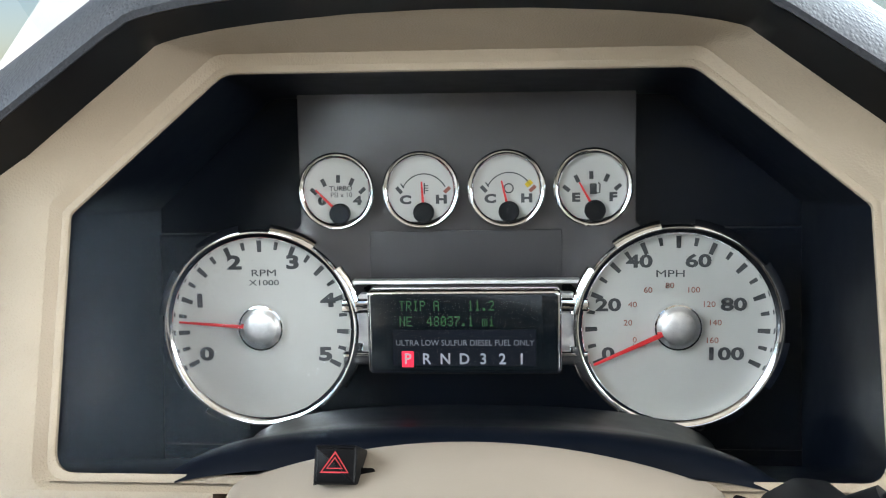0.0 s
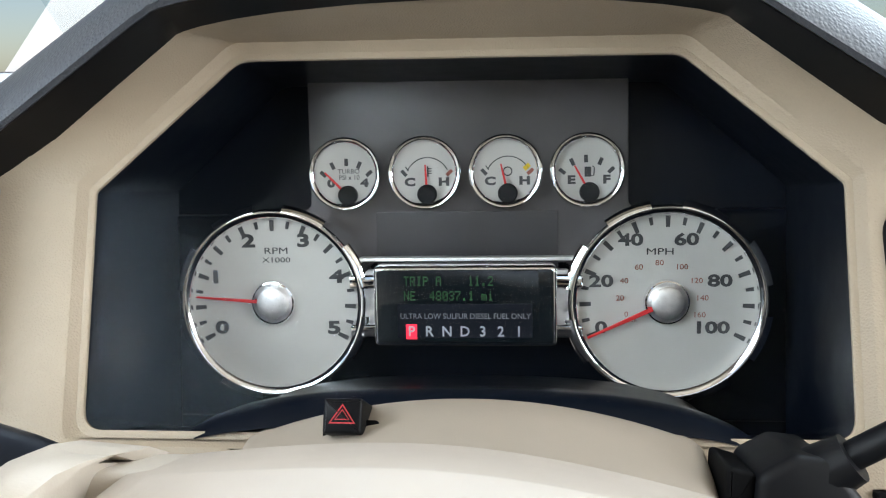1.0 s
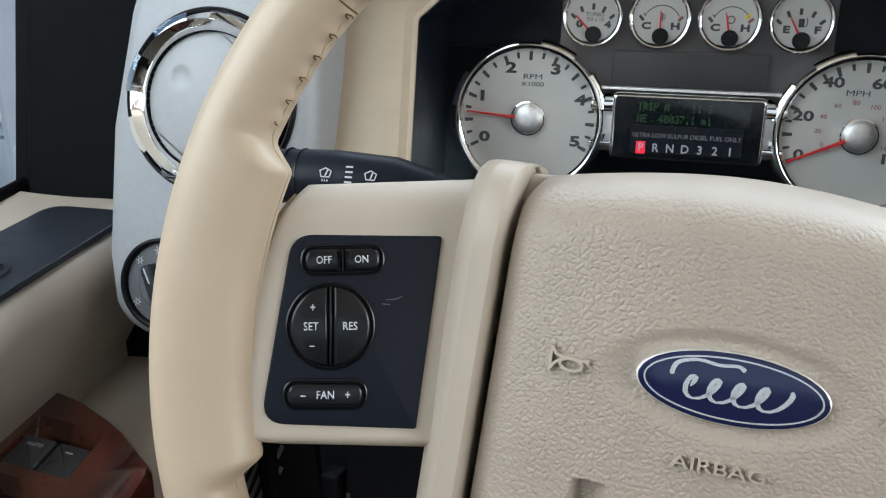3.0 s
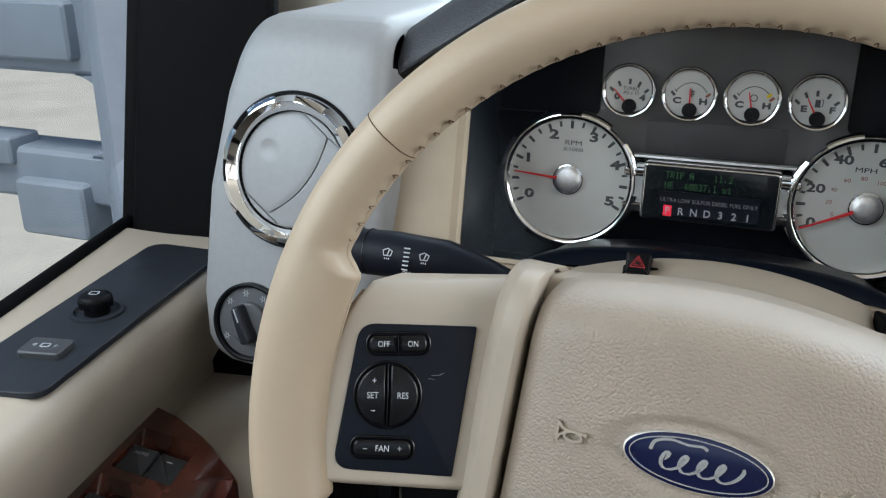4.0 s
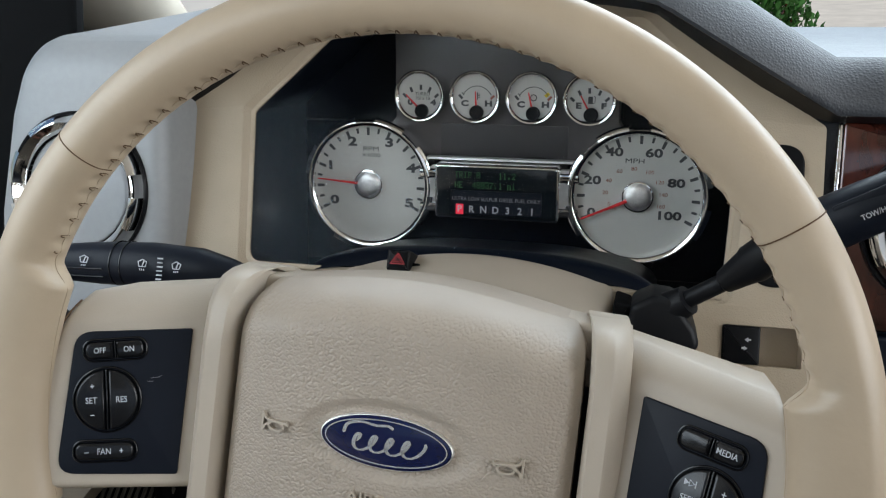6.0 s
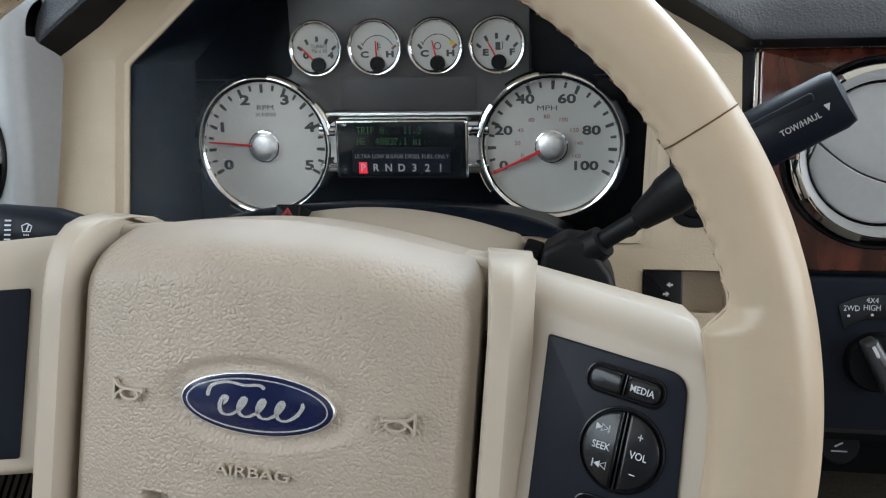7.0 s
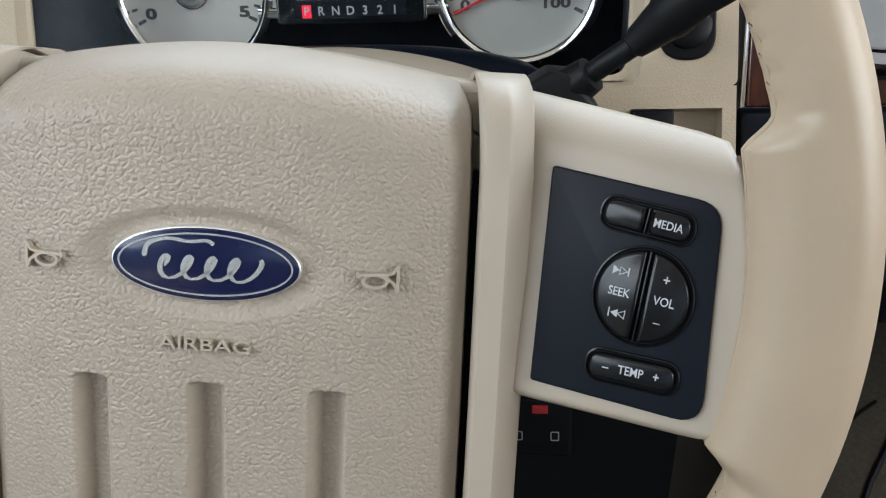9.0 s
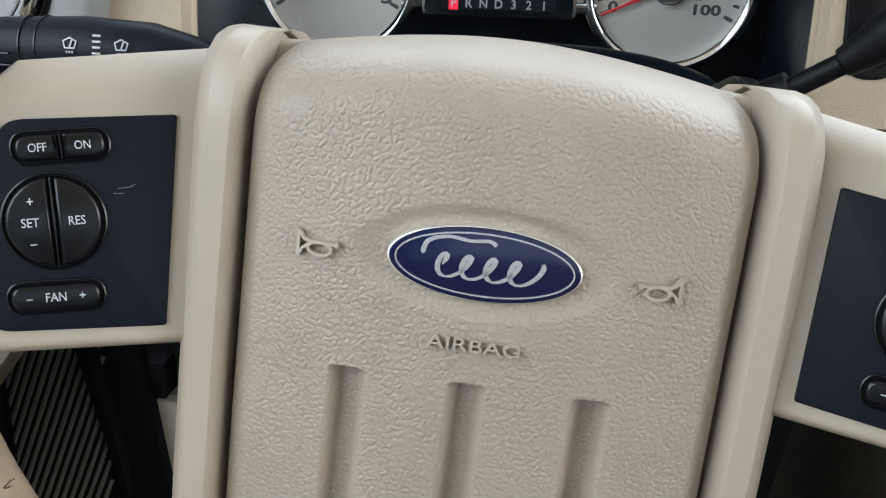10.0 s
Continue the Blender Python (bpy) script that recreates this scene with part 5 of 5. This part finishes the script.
def right_dash():
    """Beige panel right of the column with its pocket, the wood strip, vent and drive switch panel."""
    s = STACK
    inv = s.inverted()
    ob = thing("dash_side_panel", BEZEL, "beige grained dash panel with a small pocket beside the column", "dash panel")
    # lower panels each side of the column; the one on the passenger's side has a pocket
    w = lambda x, v, z: Vector((x, v, z))
    outer = resample([(0.098, -0.085), (0.2225, -0.085), (0.2225, -0.01201), (0.098, -0.01201)], 48)
    inner = [Vector((0.19175 + 0.02375 * max(-1, min(1, (p.x - 0.160) / 0.0623 * 1.0)), -0.03575 + 0.01225 * max(-1, min(1, (p.y + 0.0486) / 0.0364)))) for p in outer]
    bm = loft([[w(*p, -0.04) for p in outer], [w(*p, 0.0) for p in outer], [w(*p, 0.0) for p in inner], [w(*p, -0.016) for p in inner]], cap=False)
    part("pocket_panel", bm, BEIGE, ob, "beige panel with a recessed pocket")
    bm = slab([(0.160, -0.055), (0.222, -0.055), (0.222, -0.015), (0.160, -0.015)], -0.020, -0.0155)
    part("pocket_floor", bm, BEIGE, ob)
    part("left_panel", slab([(-0.222, -0.085), (-0.092, -0.085), (-0.092, -0.01201), (-0.222, -0.01201)], -0.04, 0.0, 0.0), BEIGE, ob)
    sw = thing("pedal_switch", BEZEL @ place(0.1795, -0.0358, -0.0155), "small black rocker switch with white arrows in the dash pocket", "switch")
    part("rocker", slab(rounded(rect(0.0225, 0.0235), 0.001), 0, 0.0175, 0.0012), BLACK, sw)
    for y, fl in ((0.0034, 1), (-0.0020, -1)):
        part("arrow", slab([(-0.001 * fl, y), (0.0012 * fl, y + 0.0016), (0.0012 * fl, y + 0.0006), (0.0028 * fl, y + 0.0006), (0.0028 * fl, y - 0.0006), (0.0012 * fl, y - 0.0006), (0.0012 * fl, y - 0.0016)], 0.0175, 0.0179, 0, None, place(0.003, 0, 0)), PALE, sw)
    ig = thing("ignition_switch", BEZEL @ place(0.1972, 0.0465, 0), "oblong black ignition lock panel in the beige bezel", "switch")
    part("panel", slab(rounded(rect(0.0290, 0.0905), 0.0144, 10), -0.01, 0.0022, 0.0012), BLACK, ig)
    part("lock", lathe([(0, 0.008), (0.0085, 0.008), (0.0115, 0.006), (0.0122, 0.0)], 40, m=place(0, -0.028, 0)), BLACK, ig)
    part("key_slot", slab(rect(0.0012, 0.008, 0, -0.028), 0.0078, 0.0084), RUBBER, ig)

    wood = thing("wood_trim", s, "dark glossy burl wood dash strip with a thin chrome edge", "dash trim")
    pts = [(-0.068, -0.070), (0.40, -0.070), (0.40, 0.061), (-0.068, 0.061)]
    part("strip", slab(rounded(pts, 0.002), -0.02, -0.006, 0.002), WOOD, wood, "dark burl wood strip")
    part("chrome_edge", slab([(-0.0715, -0.070), (-0.0690, -0.070), (-0.0690, 0.061), (-0.0715, 0.061)], -0.02, -0.004, 0.0008), CHROME, wood, "thin chrome edge line")
    part("side", slab([(-0.085, -0.20), (-0.0715, -0.20), (-0.0715, 0.061), (-0.085, 0.061)], -0.06, -0.012), BLACK_GLOSS, wood)
    air_vent("air_vent", s, "closed silver-grey air vent in a notched chrome ring, wood strip", -110.4, 0.0150, 4)

    drv = thing("drive_switch_panel", s, "dark drive mode panel with a rotary four-wheel-drive knob", "dash panel")
    pts = rounded([(-0.070, -0.170), (0.40, -0.150), (0.40, -0.0725), (-0.070, -0.0725)], 0.003)
    part("panel", slab(pts, -0.03, -0.004, 0.002), PANEL, drv)
    kx, ky = 0.004, -0.1230
    win = circle(0.0405, 14, kx, ky, radians(60), radians(124)) + list(reversed(circle(0.0258, 14, kx, ky, radians(46), radians(136))))
    part("label_window", slab(rounded(win, 0.0008, 2), -0.0045, -0.0030, 0.0003), BLACK_GLOSS, drv)
    for body, x, y in (("2WD", -0.0110, -0.0912), ("4X4", 0.0003, -0.0862), ("HIGH", 0.0003, -0.0906), ("4X4", 0.0143, -0.0890), ("LOW", 0.0143, -0.0934)):
        lettering(body, 0.0033, place(x, y, -0.0028), PALE, drv, 0.0001, 0.85)
    for x, y in ((-0.0125, -0.0957), (0.0006, -0.0947), (0.0146, -0.0972)):
        part("dot", slab(circle(0.0008, 10, x, y), -0.003, -0.0026), PALE, drv)
    knob = part("knob", lathe([(0, 0.003), (0.0160, 0.003), (0.0175, 0.001), (0.0180, -0.004)], 56, m=place(kx, ky, 0)), BLACK, drv, "round black selector knob")
    m = place(kx, ky, 0, 28)
    part("knob_grip", slab(rounded([(-0.0058, -0.0175), (0.0058, -0.0175), (0.0044, 0.0175), (-0.0044, 0.0175)], 0.003), 0.002, 0.013, 0.003, None, m), KEYCAP, knob)
    part("knob_line", slab(rounded(rect(0.0020, 0.0075, 0, 0.0108), 0.0009), 0.0128, 0.0133, 0, None, m), PALE, knob)
    # lower tray edge and the socket under it
    low = thing("lower_console", Matrix(), "black lower console with a round socket cap", "console")
    rows = [[Vector((x, y, z)) for y, z in ((0.372, 1.480), (0.366, 1.474), (0.368, 1.468), (0.398, 1.460), (0.402, 1.450), (0.404, 1.428), (0.410, 1.416), (0.430, 1.408), (0.60, 1.40), (0.60, 1.48))] for x in (0.235, 0.33, 0.7)]
    part("body", loft(rows), BLACK, low)
    sock = frame_of((0.300, 0.402, 1.442), (1, 0, 0), (0, 0.2, 1))
    part("socket_cap", lathe([(0, 0.003), (0.011, 0.003), (0.0130, 0.001), (0.0135, -0.01)], 40, m=sock), LEVER, low, "round black socket cap")
    bm = bmesh.new()
    stroke([(-0.005, -0.003), (0.005, -0.003)], 0.0010, 0.0031, bm, 0.0003)
    stroke([(-0.003, 0.000), (0.002, 0.003)], 0.0010, 0.0031, bm, 0.0003)
    bmesh.ops.transform(bm, matrix=sock, verts=bm.verts)
    part("socket_sign", bm, PALE, low)


right_dash()


def trailer_controller():
    m = frame_of((0.119, 0.372, 1.356), (1, 0, 0.0), (0, 0.25, 1))
    ob = thing("trailer_brake_controller", m, "small black under-dash control box with a red button", "control box")
    part("body", slab(rounded(rect(0.050, 0.042), 0.003), -0.06, 0, 0.002), BLACK, ob)
    part("red_button", slab(rounded(rect(0.0105, 0.0055, 0.004, 0.0135), 0.001), 0, 0.002, 0.0005), mat("red_plastic", (0.30, 0.02, 0.02), 0.4), ob, "red button")
    for x in (-0.010, 0.014):
        part("sign", stroke(rounded(rect(0.005, 0.006, x, -0.006), 0.001), 0.0007, 0.0, None, 0.0003, True), DIM, ob)


trailer_controller()



def kick_grille():
    m = frame_of((-0.285, 0.40, 1.33), (1, 0, 0), (0, 0.25, 1))
    ob = thing("footwell_grille", m, "dark ribbed plastic grille in the driver's footwell", "grille")
    part("plate", slab(rounded([(-0.20, -0.16), (0.070, -0.16), (0.045, 0.0), (0.030, 0.10), (-0.20, 0.10)], 0.004), -0.01, 0.0, 0.001), RUBBER, ob)
    for i in range(48):
        x = -0.268 + 0.0066 * i
        a, b = Vector((x, -0.13)), Vector((x + 0.088, 0.095))
        lo = max(0.0, (-0.195 - a.x) / (b.x - a.x))
        hi = min(1.0, (0.012 - a.x) / (b.x - a.x))
        if hi - lo > 0.1:
            p, q = a + (b - a) * lo, a + (b - a) * hi
            part("rib", tube([(*p, 0.0), (*q, 0.0)], 0.0018, 6), GRILLE, ob)
    br = thing("diagnostic_socket", frame_of((-0.246, 0.415, 1.318), (1, 0, 0), (0, 0.2, 1)), "black socket with pale marks on a beige bracket", "socket")
    part("bracket", slab(rounded(rect(0.075, 0.10, 0.006, -0.055), 0.006), -0.012, 0.0, 0.003), BEIGE_SMOOTH, br, "beige plastic bracket")
    part("socket", slab(rounded(rect(0.040, 0.030, -0.004, 0.018), 0.002), -0.012, 0.010, 0.001), BLACK, br)
    for y in (0.011, 0.0155):
        part("mark", slab(rect(0.007, 0.0018, -0.002, y), 0.010, 0.0104), DIM, br)
    part("strap", tube([(-0.046, 0.09, 0.014), (-0.036, 0.03, 0.016), (-0.022, -0.03, 0.016), (-0.010, -0.13, 0.012)], 0.0085, 10), RUBBER, br, "black loose trim strap")


kick_grille()

# ---- door ----
# local: x into the cab, y forwards, z up
DOOR = Matrix.Translation((-0.488, 0.442, 1.550)) @ Matrix.Rotation(radians(11.5), 4, "Z")


def door():
    """Driver's door: x into the cab, y ahead, z up from the sill."""
    ob = thing("door_1", DOOR, "beige driver's door with a dark switch plate and wood armrest bezel", "door", kind="structure")
    section = [(-0.02, -0.02), (-0.012, 0.0), (0.0, 0.006), (0.012, 0.004), (0.030, 0.002), (0.085, 0.0), (0.092, -0.0020), (0.098, -0.0065), (0.1025, -0.0140), (0.1035, -0.0230), (0.099, -0.0400), (0.090, -0.0640), (0.078, -0.0890), (0.070, -0.1050), (0.072, -0.1155), (0.150, -0.1175), (0.168, -0.1195), (0.180, -0.127), (0.178, -0.14), (0.11, -0.18), (0.05, -0.22), (0.02, -0.55), (-0.02, -0.55)]
    # the inner face tapers towards the rear
    skew = lambda x, y: 0.094 * (max(y, -0.40) + 0.16) * max(0.0, min(1.0, x / 0.035))
    rows = [[Vector((x + skew(x, y), y, z)) for x, z in section] for y in (-0.018, -0.05, -0.1, -0.2, -0.3, -0.4, -0.8, -1.0)]
    part("panel", loft(rows), BEIGE_SMOOTH, ob, "beige moulded door panel", smooth=60)
    # dark plate with the mirror switches
    plate = rounded([(0.0155, -0.288), (0.0830, -0.288), (0.1050, -0.056), (0.0390, -0.044)], [0.012, 0.012, 0.014, 0.016], 6)
    part("switch_plate", slab(plate, 0.000, 0.0042, 0.001), PLATE, ob, "dark satin switch plate")
    at = place(0.0606, -0.180, 0.004)
    kn = part("mirror_knob", lathe([(0, 0.0), (0.0135, 0.0), (0.0155, 0.0024), (0.0182, 0.0020), (0.0187, 0.0)], 48, m=at), PLATE, ob, "black mirror adjusting knob")
    part("cap", lathe([(0.0090, 0.0), (0.0090, 0.0050), (0.0108, 0.0056), (0.0114, 0.0100), (0.0108, 0.0125), (0.0092, 0.0140), (0.0050, 0.0147), (0, 0.0149)], 40, m=at), BLACK, kn, "ribbed knob cap")
    for i in range(24):
        a = 2 * math.pi * i / 24
        part("rib", box(0.0010, 0.0010, 0.005, 0, at @ Matrix.Rotation(a, 4, "Z") @ Matrix.Translation((0.0111, 0, 0.0082))), BLACK, kn)
    part("sign", stroke(rounded(rect(0.006, 0.005, 0.0606, -0.180), 0.0012), 0.0007, 0.0186, None, 0.0003, True), PALE, kn)
    fs = part("mirror_fold_switch", slab(rounded(rect(0.029, 0.0205, 0.058, -0.239), 0.003), 0.004, 0.0088, 0.0016), KEYCAP, ob, "black folding rocker with pale signs")
    bm = bmesh.new()
    stroke(rounded(rect(0.0055, 0.0042), 0.0008), 0.0007, 0.0087, bm, 0.0003, True)
    stroke([(-0.0085, 0), (-0.0065, 0.0015), (-0.0065, -0.0015)], 0.0006, 0.0087, bm, 0.0003, True)
    stroke([(0.0085, 0), (0.0065, 0.0015), (0.0065, -0.0015)], 0.0006, 0.0087, bm, 0.0003, True)
    bmesh.ops.transform(bm, matrix=place(0.058, -0.239), verts=bm.verts)
    part("sign", bm, PALE, fs)
    # wood bezel on the armrest with two pairs of window keys
    wb = thing("window_switch_panel", DOOR @ place(0.0, 0.0, -0.0985), "dark burl wood window switch bezel on the armrest", "switch panel")
    outer = rounded([(0.036, -0.42), (0.172, -0.42), (0.172, -0.224), (0.1406, -0.1882), (0.1261, -0.1751), (0.0978, -0.1535), (0.0732, -0.1410), (0.0525, -0.2678)], [0.01, 0.01, 0.03, 0.03, 0.02, 0.02, 0.004, 0.05], 6)
    across, along = Vector((0.0500, -0.0165)), Vector((-0.0018, -0.0480))
    trays = [Vector((0.0800, -0.1740)) + Vector((-0.0043, -0.0560)) * k for k in range(2)]

    def tray_outline(a, s0=0.0, s1=1.0, t0=0.0, t1=1.0, r=0.002):
        return rounded([a + across * s + along * t for s, t in ((s0, t0), (s0, t1), (s1, t1), (s1, t0))], r, 4)

    # wood top with two openings
    bm = bmesh.new()
    loops = []
    top, low = 0.0065, -0.0145
    shrink = lambda pts, k: [p + (Vector((0.105, -0.28)) - p).normalized() * k for p in pts]
    rim0, rim1, rim2 = [[bm.verts.new((*p, z)) for p in shrink([Vector(q) for q in outer], k)] for k, z in ((0.0, low - 0.006), (0.0, top - 0.004), (0.0035, top))]
    n = len(rim0)
    for a, b in ((rim0, rim1), (rim1, rim2)):
        for i in range(n):
            bm.faces.new((a[i - 1], a[i], b[i], b[i - 1]))
    edges = [bm.edges.get((rim2[i - 1], rim2[i])) for i in range(n)]
    for a in trays:
        up = [bm.verts.new((*p, top)) for p in tray_outline(a)]
        down = [bm.verts.new((*p, low)) for p in tray_outline(a, 0.02, 0.98, 0.34, 0.98)]
        for i in range(len(up)):
            bm.faces.new((up[i - 1], up[i], down[i], down[i - 1]))
            edges.append(bm.edges.get((up[i - 1], up[i])))
        bm.faces.new(down)
    bmesh.ops.triangle_fill(bm, use_beauty=True, edges=edges)
    part("bezel", bm, WOOD, wb, "glossy dark burl wood", smooth=50)
    for k, a in enumerate(trays):
        for s0, s1 in ((0.03, 0.48), (0.52, 0.96)):
            part("key", slab(tray_outline(a, s0, s1, 0.36, 0.96, 0.0012), low, 0.0046, 0.0012), KEYCAP, wb, "black window key")
    turn = math.degrees(math.atan2(across.y, across.x))
    lettering("AUTO", 0.0030, place(*(trays[0] + across * 0.25 + along * 0.52), 0.0046, turn), PALE, wb, 0.0002)
    part("mark", slab(rect(0.005, 0.001), 0.0044, 0.0050, 0, None, place(*(trays[0] + across * 0.74 + along * 0.52), 0.0, turn)), PALE, wb)
    # weatherstrip, window pillar and frame
    fr = thing("window_1", DOOR, "driver's side window with black rubber seals", "window", kind="structure")
    part("weatherstrip", tube([(-0.004, 0.03, 0.006), (-0.004, -0.9, 0.006)], 0.006, 12), RUBBER, fr)
    lean = Matrix(((1, 0, 0, 0), (0, 1, 0.32, 0), (0, 0, 1, 0), (0, 0, 0, 1)))
    part("glass_run", box(0.012, 0.010, 0.62, 0.002, lean @ Matrix.Translation((-0.004, 0.000, 0.31))), RUBBER, fr)
    part("pane", box(0.004, 0.90, 0.60, 0, Matrix.Translation((-0.012, -0.45, 0.30))), GLASS, fr, "clear side glass").visible_shadow = False
    part("sail_panel", box(0.020, 0.33, 0.62, 0.004, lean @ Matrix.Translation((-0.006, 0.172, 0.30)), box(0.125, 0.020, 0.90, 0.008, lean @ Matrix.Translation((0.064, -0.002, 0.145)))), RUBBER, fr, "black mirror sail panel")
    part("top_frame", box(0.03, 1.1, 0.06, 0.01, Matrix.Translation((-0.004, -0.4, 0.64))), BLACK, fr)


door()


def pillar():
    bm = tube([(-0.50, 0.86, 1.62), (-0.505, 0.74, 1.76), (-0.52, 0.52, 2.0), (-0.54, 0.30, 2.26)], [0.085, 0.08, 0.075, 0.07], 20, None, True, 0.7)
    solo("a_pillar_trim", bm, CLOTH, Matrix(), "beige cloth A-pillar trim beside the windscreen", "pillar trim", kind="structure")
    bm = box(1.80, 0.006, 0.80, 0, pose(0.45, 0.68, 2.02, 48, 0, 0))
    ob = solo("windscreen", bm, GLASS, Matrix(), "clear raked windscreen glass", "window", kind="structure")
    ob.visible_shadow = False


pillar()

# ---- outside ----


def outside():
    bm = bmesh.new()
    bmesh.ops.create_grid(bm, x_segments=8, y_segments=8, size=400)
    solo("ground", bm, CONCRETE, Matrix(), "pale dry concrete yard", "ground", kind="structure")
    m = Matrix.Translation((-0.80, 0.75, 1.60))
    ob = thing("door_mirror", m, "large blue-grey towing mirror on double arms outside the door", "wing mirror")

    def block(name, x0, x1, z0, z1, y0, y1, bevel, label=""):
        part(name, box(x1 - x0, y1 - y0, z1 - z0, bevel, Matrix.Translation(((x0 + x1) / 2, (y0 + y1) / 2, (z0 + z1) / 2))), MIRROR_PLASTIC, ob, label)

    block("upright", 0.036, 0.13, -0.24, 0.36, -0.03, 0.10, 0.02, "mirror mounting post")
    block("upper_arm", -0.34, 0.05, 0.016, 0.22, 0.0, 0.09, 0.015)
    block("upper_knuckle", -0.12, 0.006, 0.036, 0.112, -0.02, 0.05, 0.010)
    block("upper_cap", -0.22, -0.122, 0.036, 0.110, -0.016, 0.05, 0.010)
    block("lower_arm", -0.34, 0.04, -0.165, -0.090, 0.0, 0.08, 0.015)
    block("lower_knuckle", -0.125, -0.008, -0.210, -0.130, -0.02, 0.05, 0.010)
    block("lower_cap", -0.25, -0.13, -0.115, -0.075, -0.01, 0.05, 0.008)
    block("housing", -0.56, -0.32, -0.26, 0.34, -0.03, 0.14, 0.04, "tall mirror housing")
    # rounded webs in the inner corners of arms and post
    for z, sz, r in ((0.017, -1, 0.050), (-0.091, 1, 0.040)):
        web = [(0.038, z), (0.038 - r, z)] + [(0.038 - r + r * math.sin(a), z + sz * (r - r * math.cos(a))) for a in (math.pi / 2 * k / 8 for k in range(1, 9))]
        part("web", slab(web, -0.08, -0.001, 0.0, None, Matrix.Rotation(math.pi / 2, 4, "X")), MIRROR_PLASTIC, ob)
    part("foot", tube([(0.06, 0.03, -0.12), (0.16, -0.08, -0.12), (0.30, -0.235, -0.12)], 0.05, 12), MIRROR_PLASTIC, ob, "foot bolted to the door")


outside()


def parked_van():
    """A white van standing nose-on in the yard."""
    ob = thing("parked_van", pose(-4.4, 6.9, 0, 0, 0, -90), "white parked van standing side-on in the yard", "van")
    prof = [(0.0, 0.35), (-0.06, 0.6), (-0.02, 1.05), (0.10, 1.38), (0.55, 1.62), (1.30, 2.55), (1.7, 2.66), (3.5, 2.66), (3.6, 2.4), (3.6, 0.35)]
    rows = [[Vector((x * (1 - 0.06 * max(0.0, z - 1.3)), y, z)) for y, z in prof] for x in (-1.02, -0.98, -0.5, 0.5, 0.98, 1.02)]
    part("body", loft(rows), WHITE, ob)
    part("grille", box(1.1, 0.06, 0.26, 0.02, Matrix.Translation((0, -0.03, 0.92))), CHROME, ob)
    part("bumper", box(2.0, 0.22, 0.24, 0.05, Matrix.Translation((0, -0.06, 0.52))), GREY, ob)
    slope = math.degrees(math.atan2(0.93, 0.75))
    part("windscreen", box(1.62, 1.02, 0.02, 0.005, pose(0, 0.915, 2.095, slope, 0, 0)), BLACK_GLOSS, ob)
    for sx in (-1, 1):
        part("headlamp", box(0.34, 0.08, 0.26, 0.04, Matrix.Translation((sx * 0.78, 0.0, 1.02))), SILVER, ob)
        part("wing_mirror", box(0.20, 0.12, 0.30, 0.04, Matrix.Translation((sx * 1.14, 0.85, 1.70))), GREY_DARK, ob)
        part("door_seam", box(0.012, 0.012, 1.9, 0, Matrix.Translation((sx * 0.985, 1.95, 1.55))), GREY_DARK, ob)
        part("door_handle", box(0.06, 0.22, 0.05, 0.012, Matrix.Translation((sx * 0.99, 1.75, 1.30))), GREY_DARK, ob)
        part("roof_gutter", box(0.03, 1.7, 0.04, 0.01, Matrix.Translation((sx * 0.95, 2.6, 2.42))), GREY, ob)
        for y in (0.95, 2.9):
            part("wheel", lathe([(0.05, 0.10), (0.20, 0.10), (0.22, 0.13), (0.34, 0.13), (0.37, 0.09), (0.37, -0.09), (0.05, -0.09)], 40, m=Matrix.Translation((sx * 0.94, y, 0.37)) @ Matrix.Rotation(sx * math.pi / 2, 4, "Y")), RUBBER, ob)


parked_van()


def hedge():
    """Shrubs ahead of the truck: many small leaves on short stems."""
    rng = random.Random(5)
    for cx in (0.0, 1.05):
        ob = thing("shrub", Matrix.Translation((cx, 9.0 + 0.3 * cx, 0)), "leafy green shrub at the edge of the yard", "shrub", "shrubs")
        bm = bmesh.new()
        for i in range(6):
            a = 1.05 * i
            tube([(0.08 * math.cos(a), 0.08 * math.sin(a), 0), (0.25 * math.cos(a), 0.25 * math.sin(a), 0.7), (0.5 * math.cos(a), 0.5 * math.sin(a), 1.2)], [0.03, 0.02, 0.008], 6, bm)
        part("stem", bm, WOOD, ob)
        bm = bmesh.new()
        for i in range(5200):
            a, h, r = rng.uniform(0, 6.283), rng.uniform(0.1, 1.55), rng.random() ** 0.5
            r *= 0.68 * math.sqrt(max(0.05, 1 - ((h - 0.75) / 0.9) ** 2)) * (0.85 + 0.3 * math.sin(3 * a + 5 * h))
            m = pose(r * math.cos(a), r * math.sin(a), h, rng.uniform(0, 360), rng.uniform(0, 360), rng.uniform(0, 360))
            q = rng.uniform(0.03, 0.06)
            vs = [bm.verts.new(m @ Vector(p)) for p in ((-q, 0, 0), (0, -q * 0.5, 0.004), (q, 0, 0), (0, q * 0.5, 0.004))]
            bm.faces.new(vs)
        part("crown", bm, FOLIAGE, ob, "green leaves", smooth=0)


hedge()
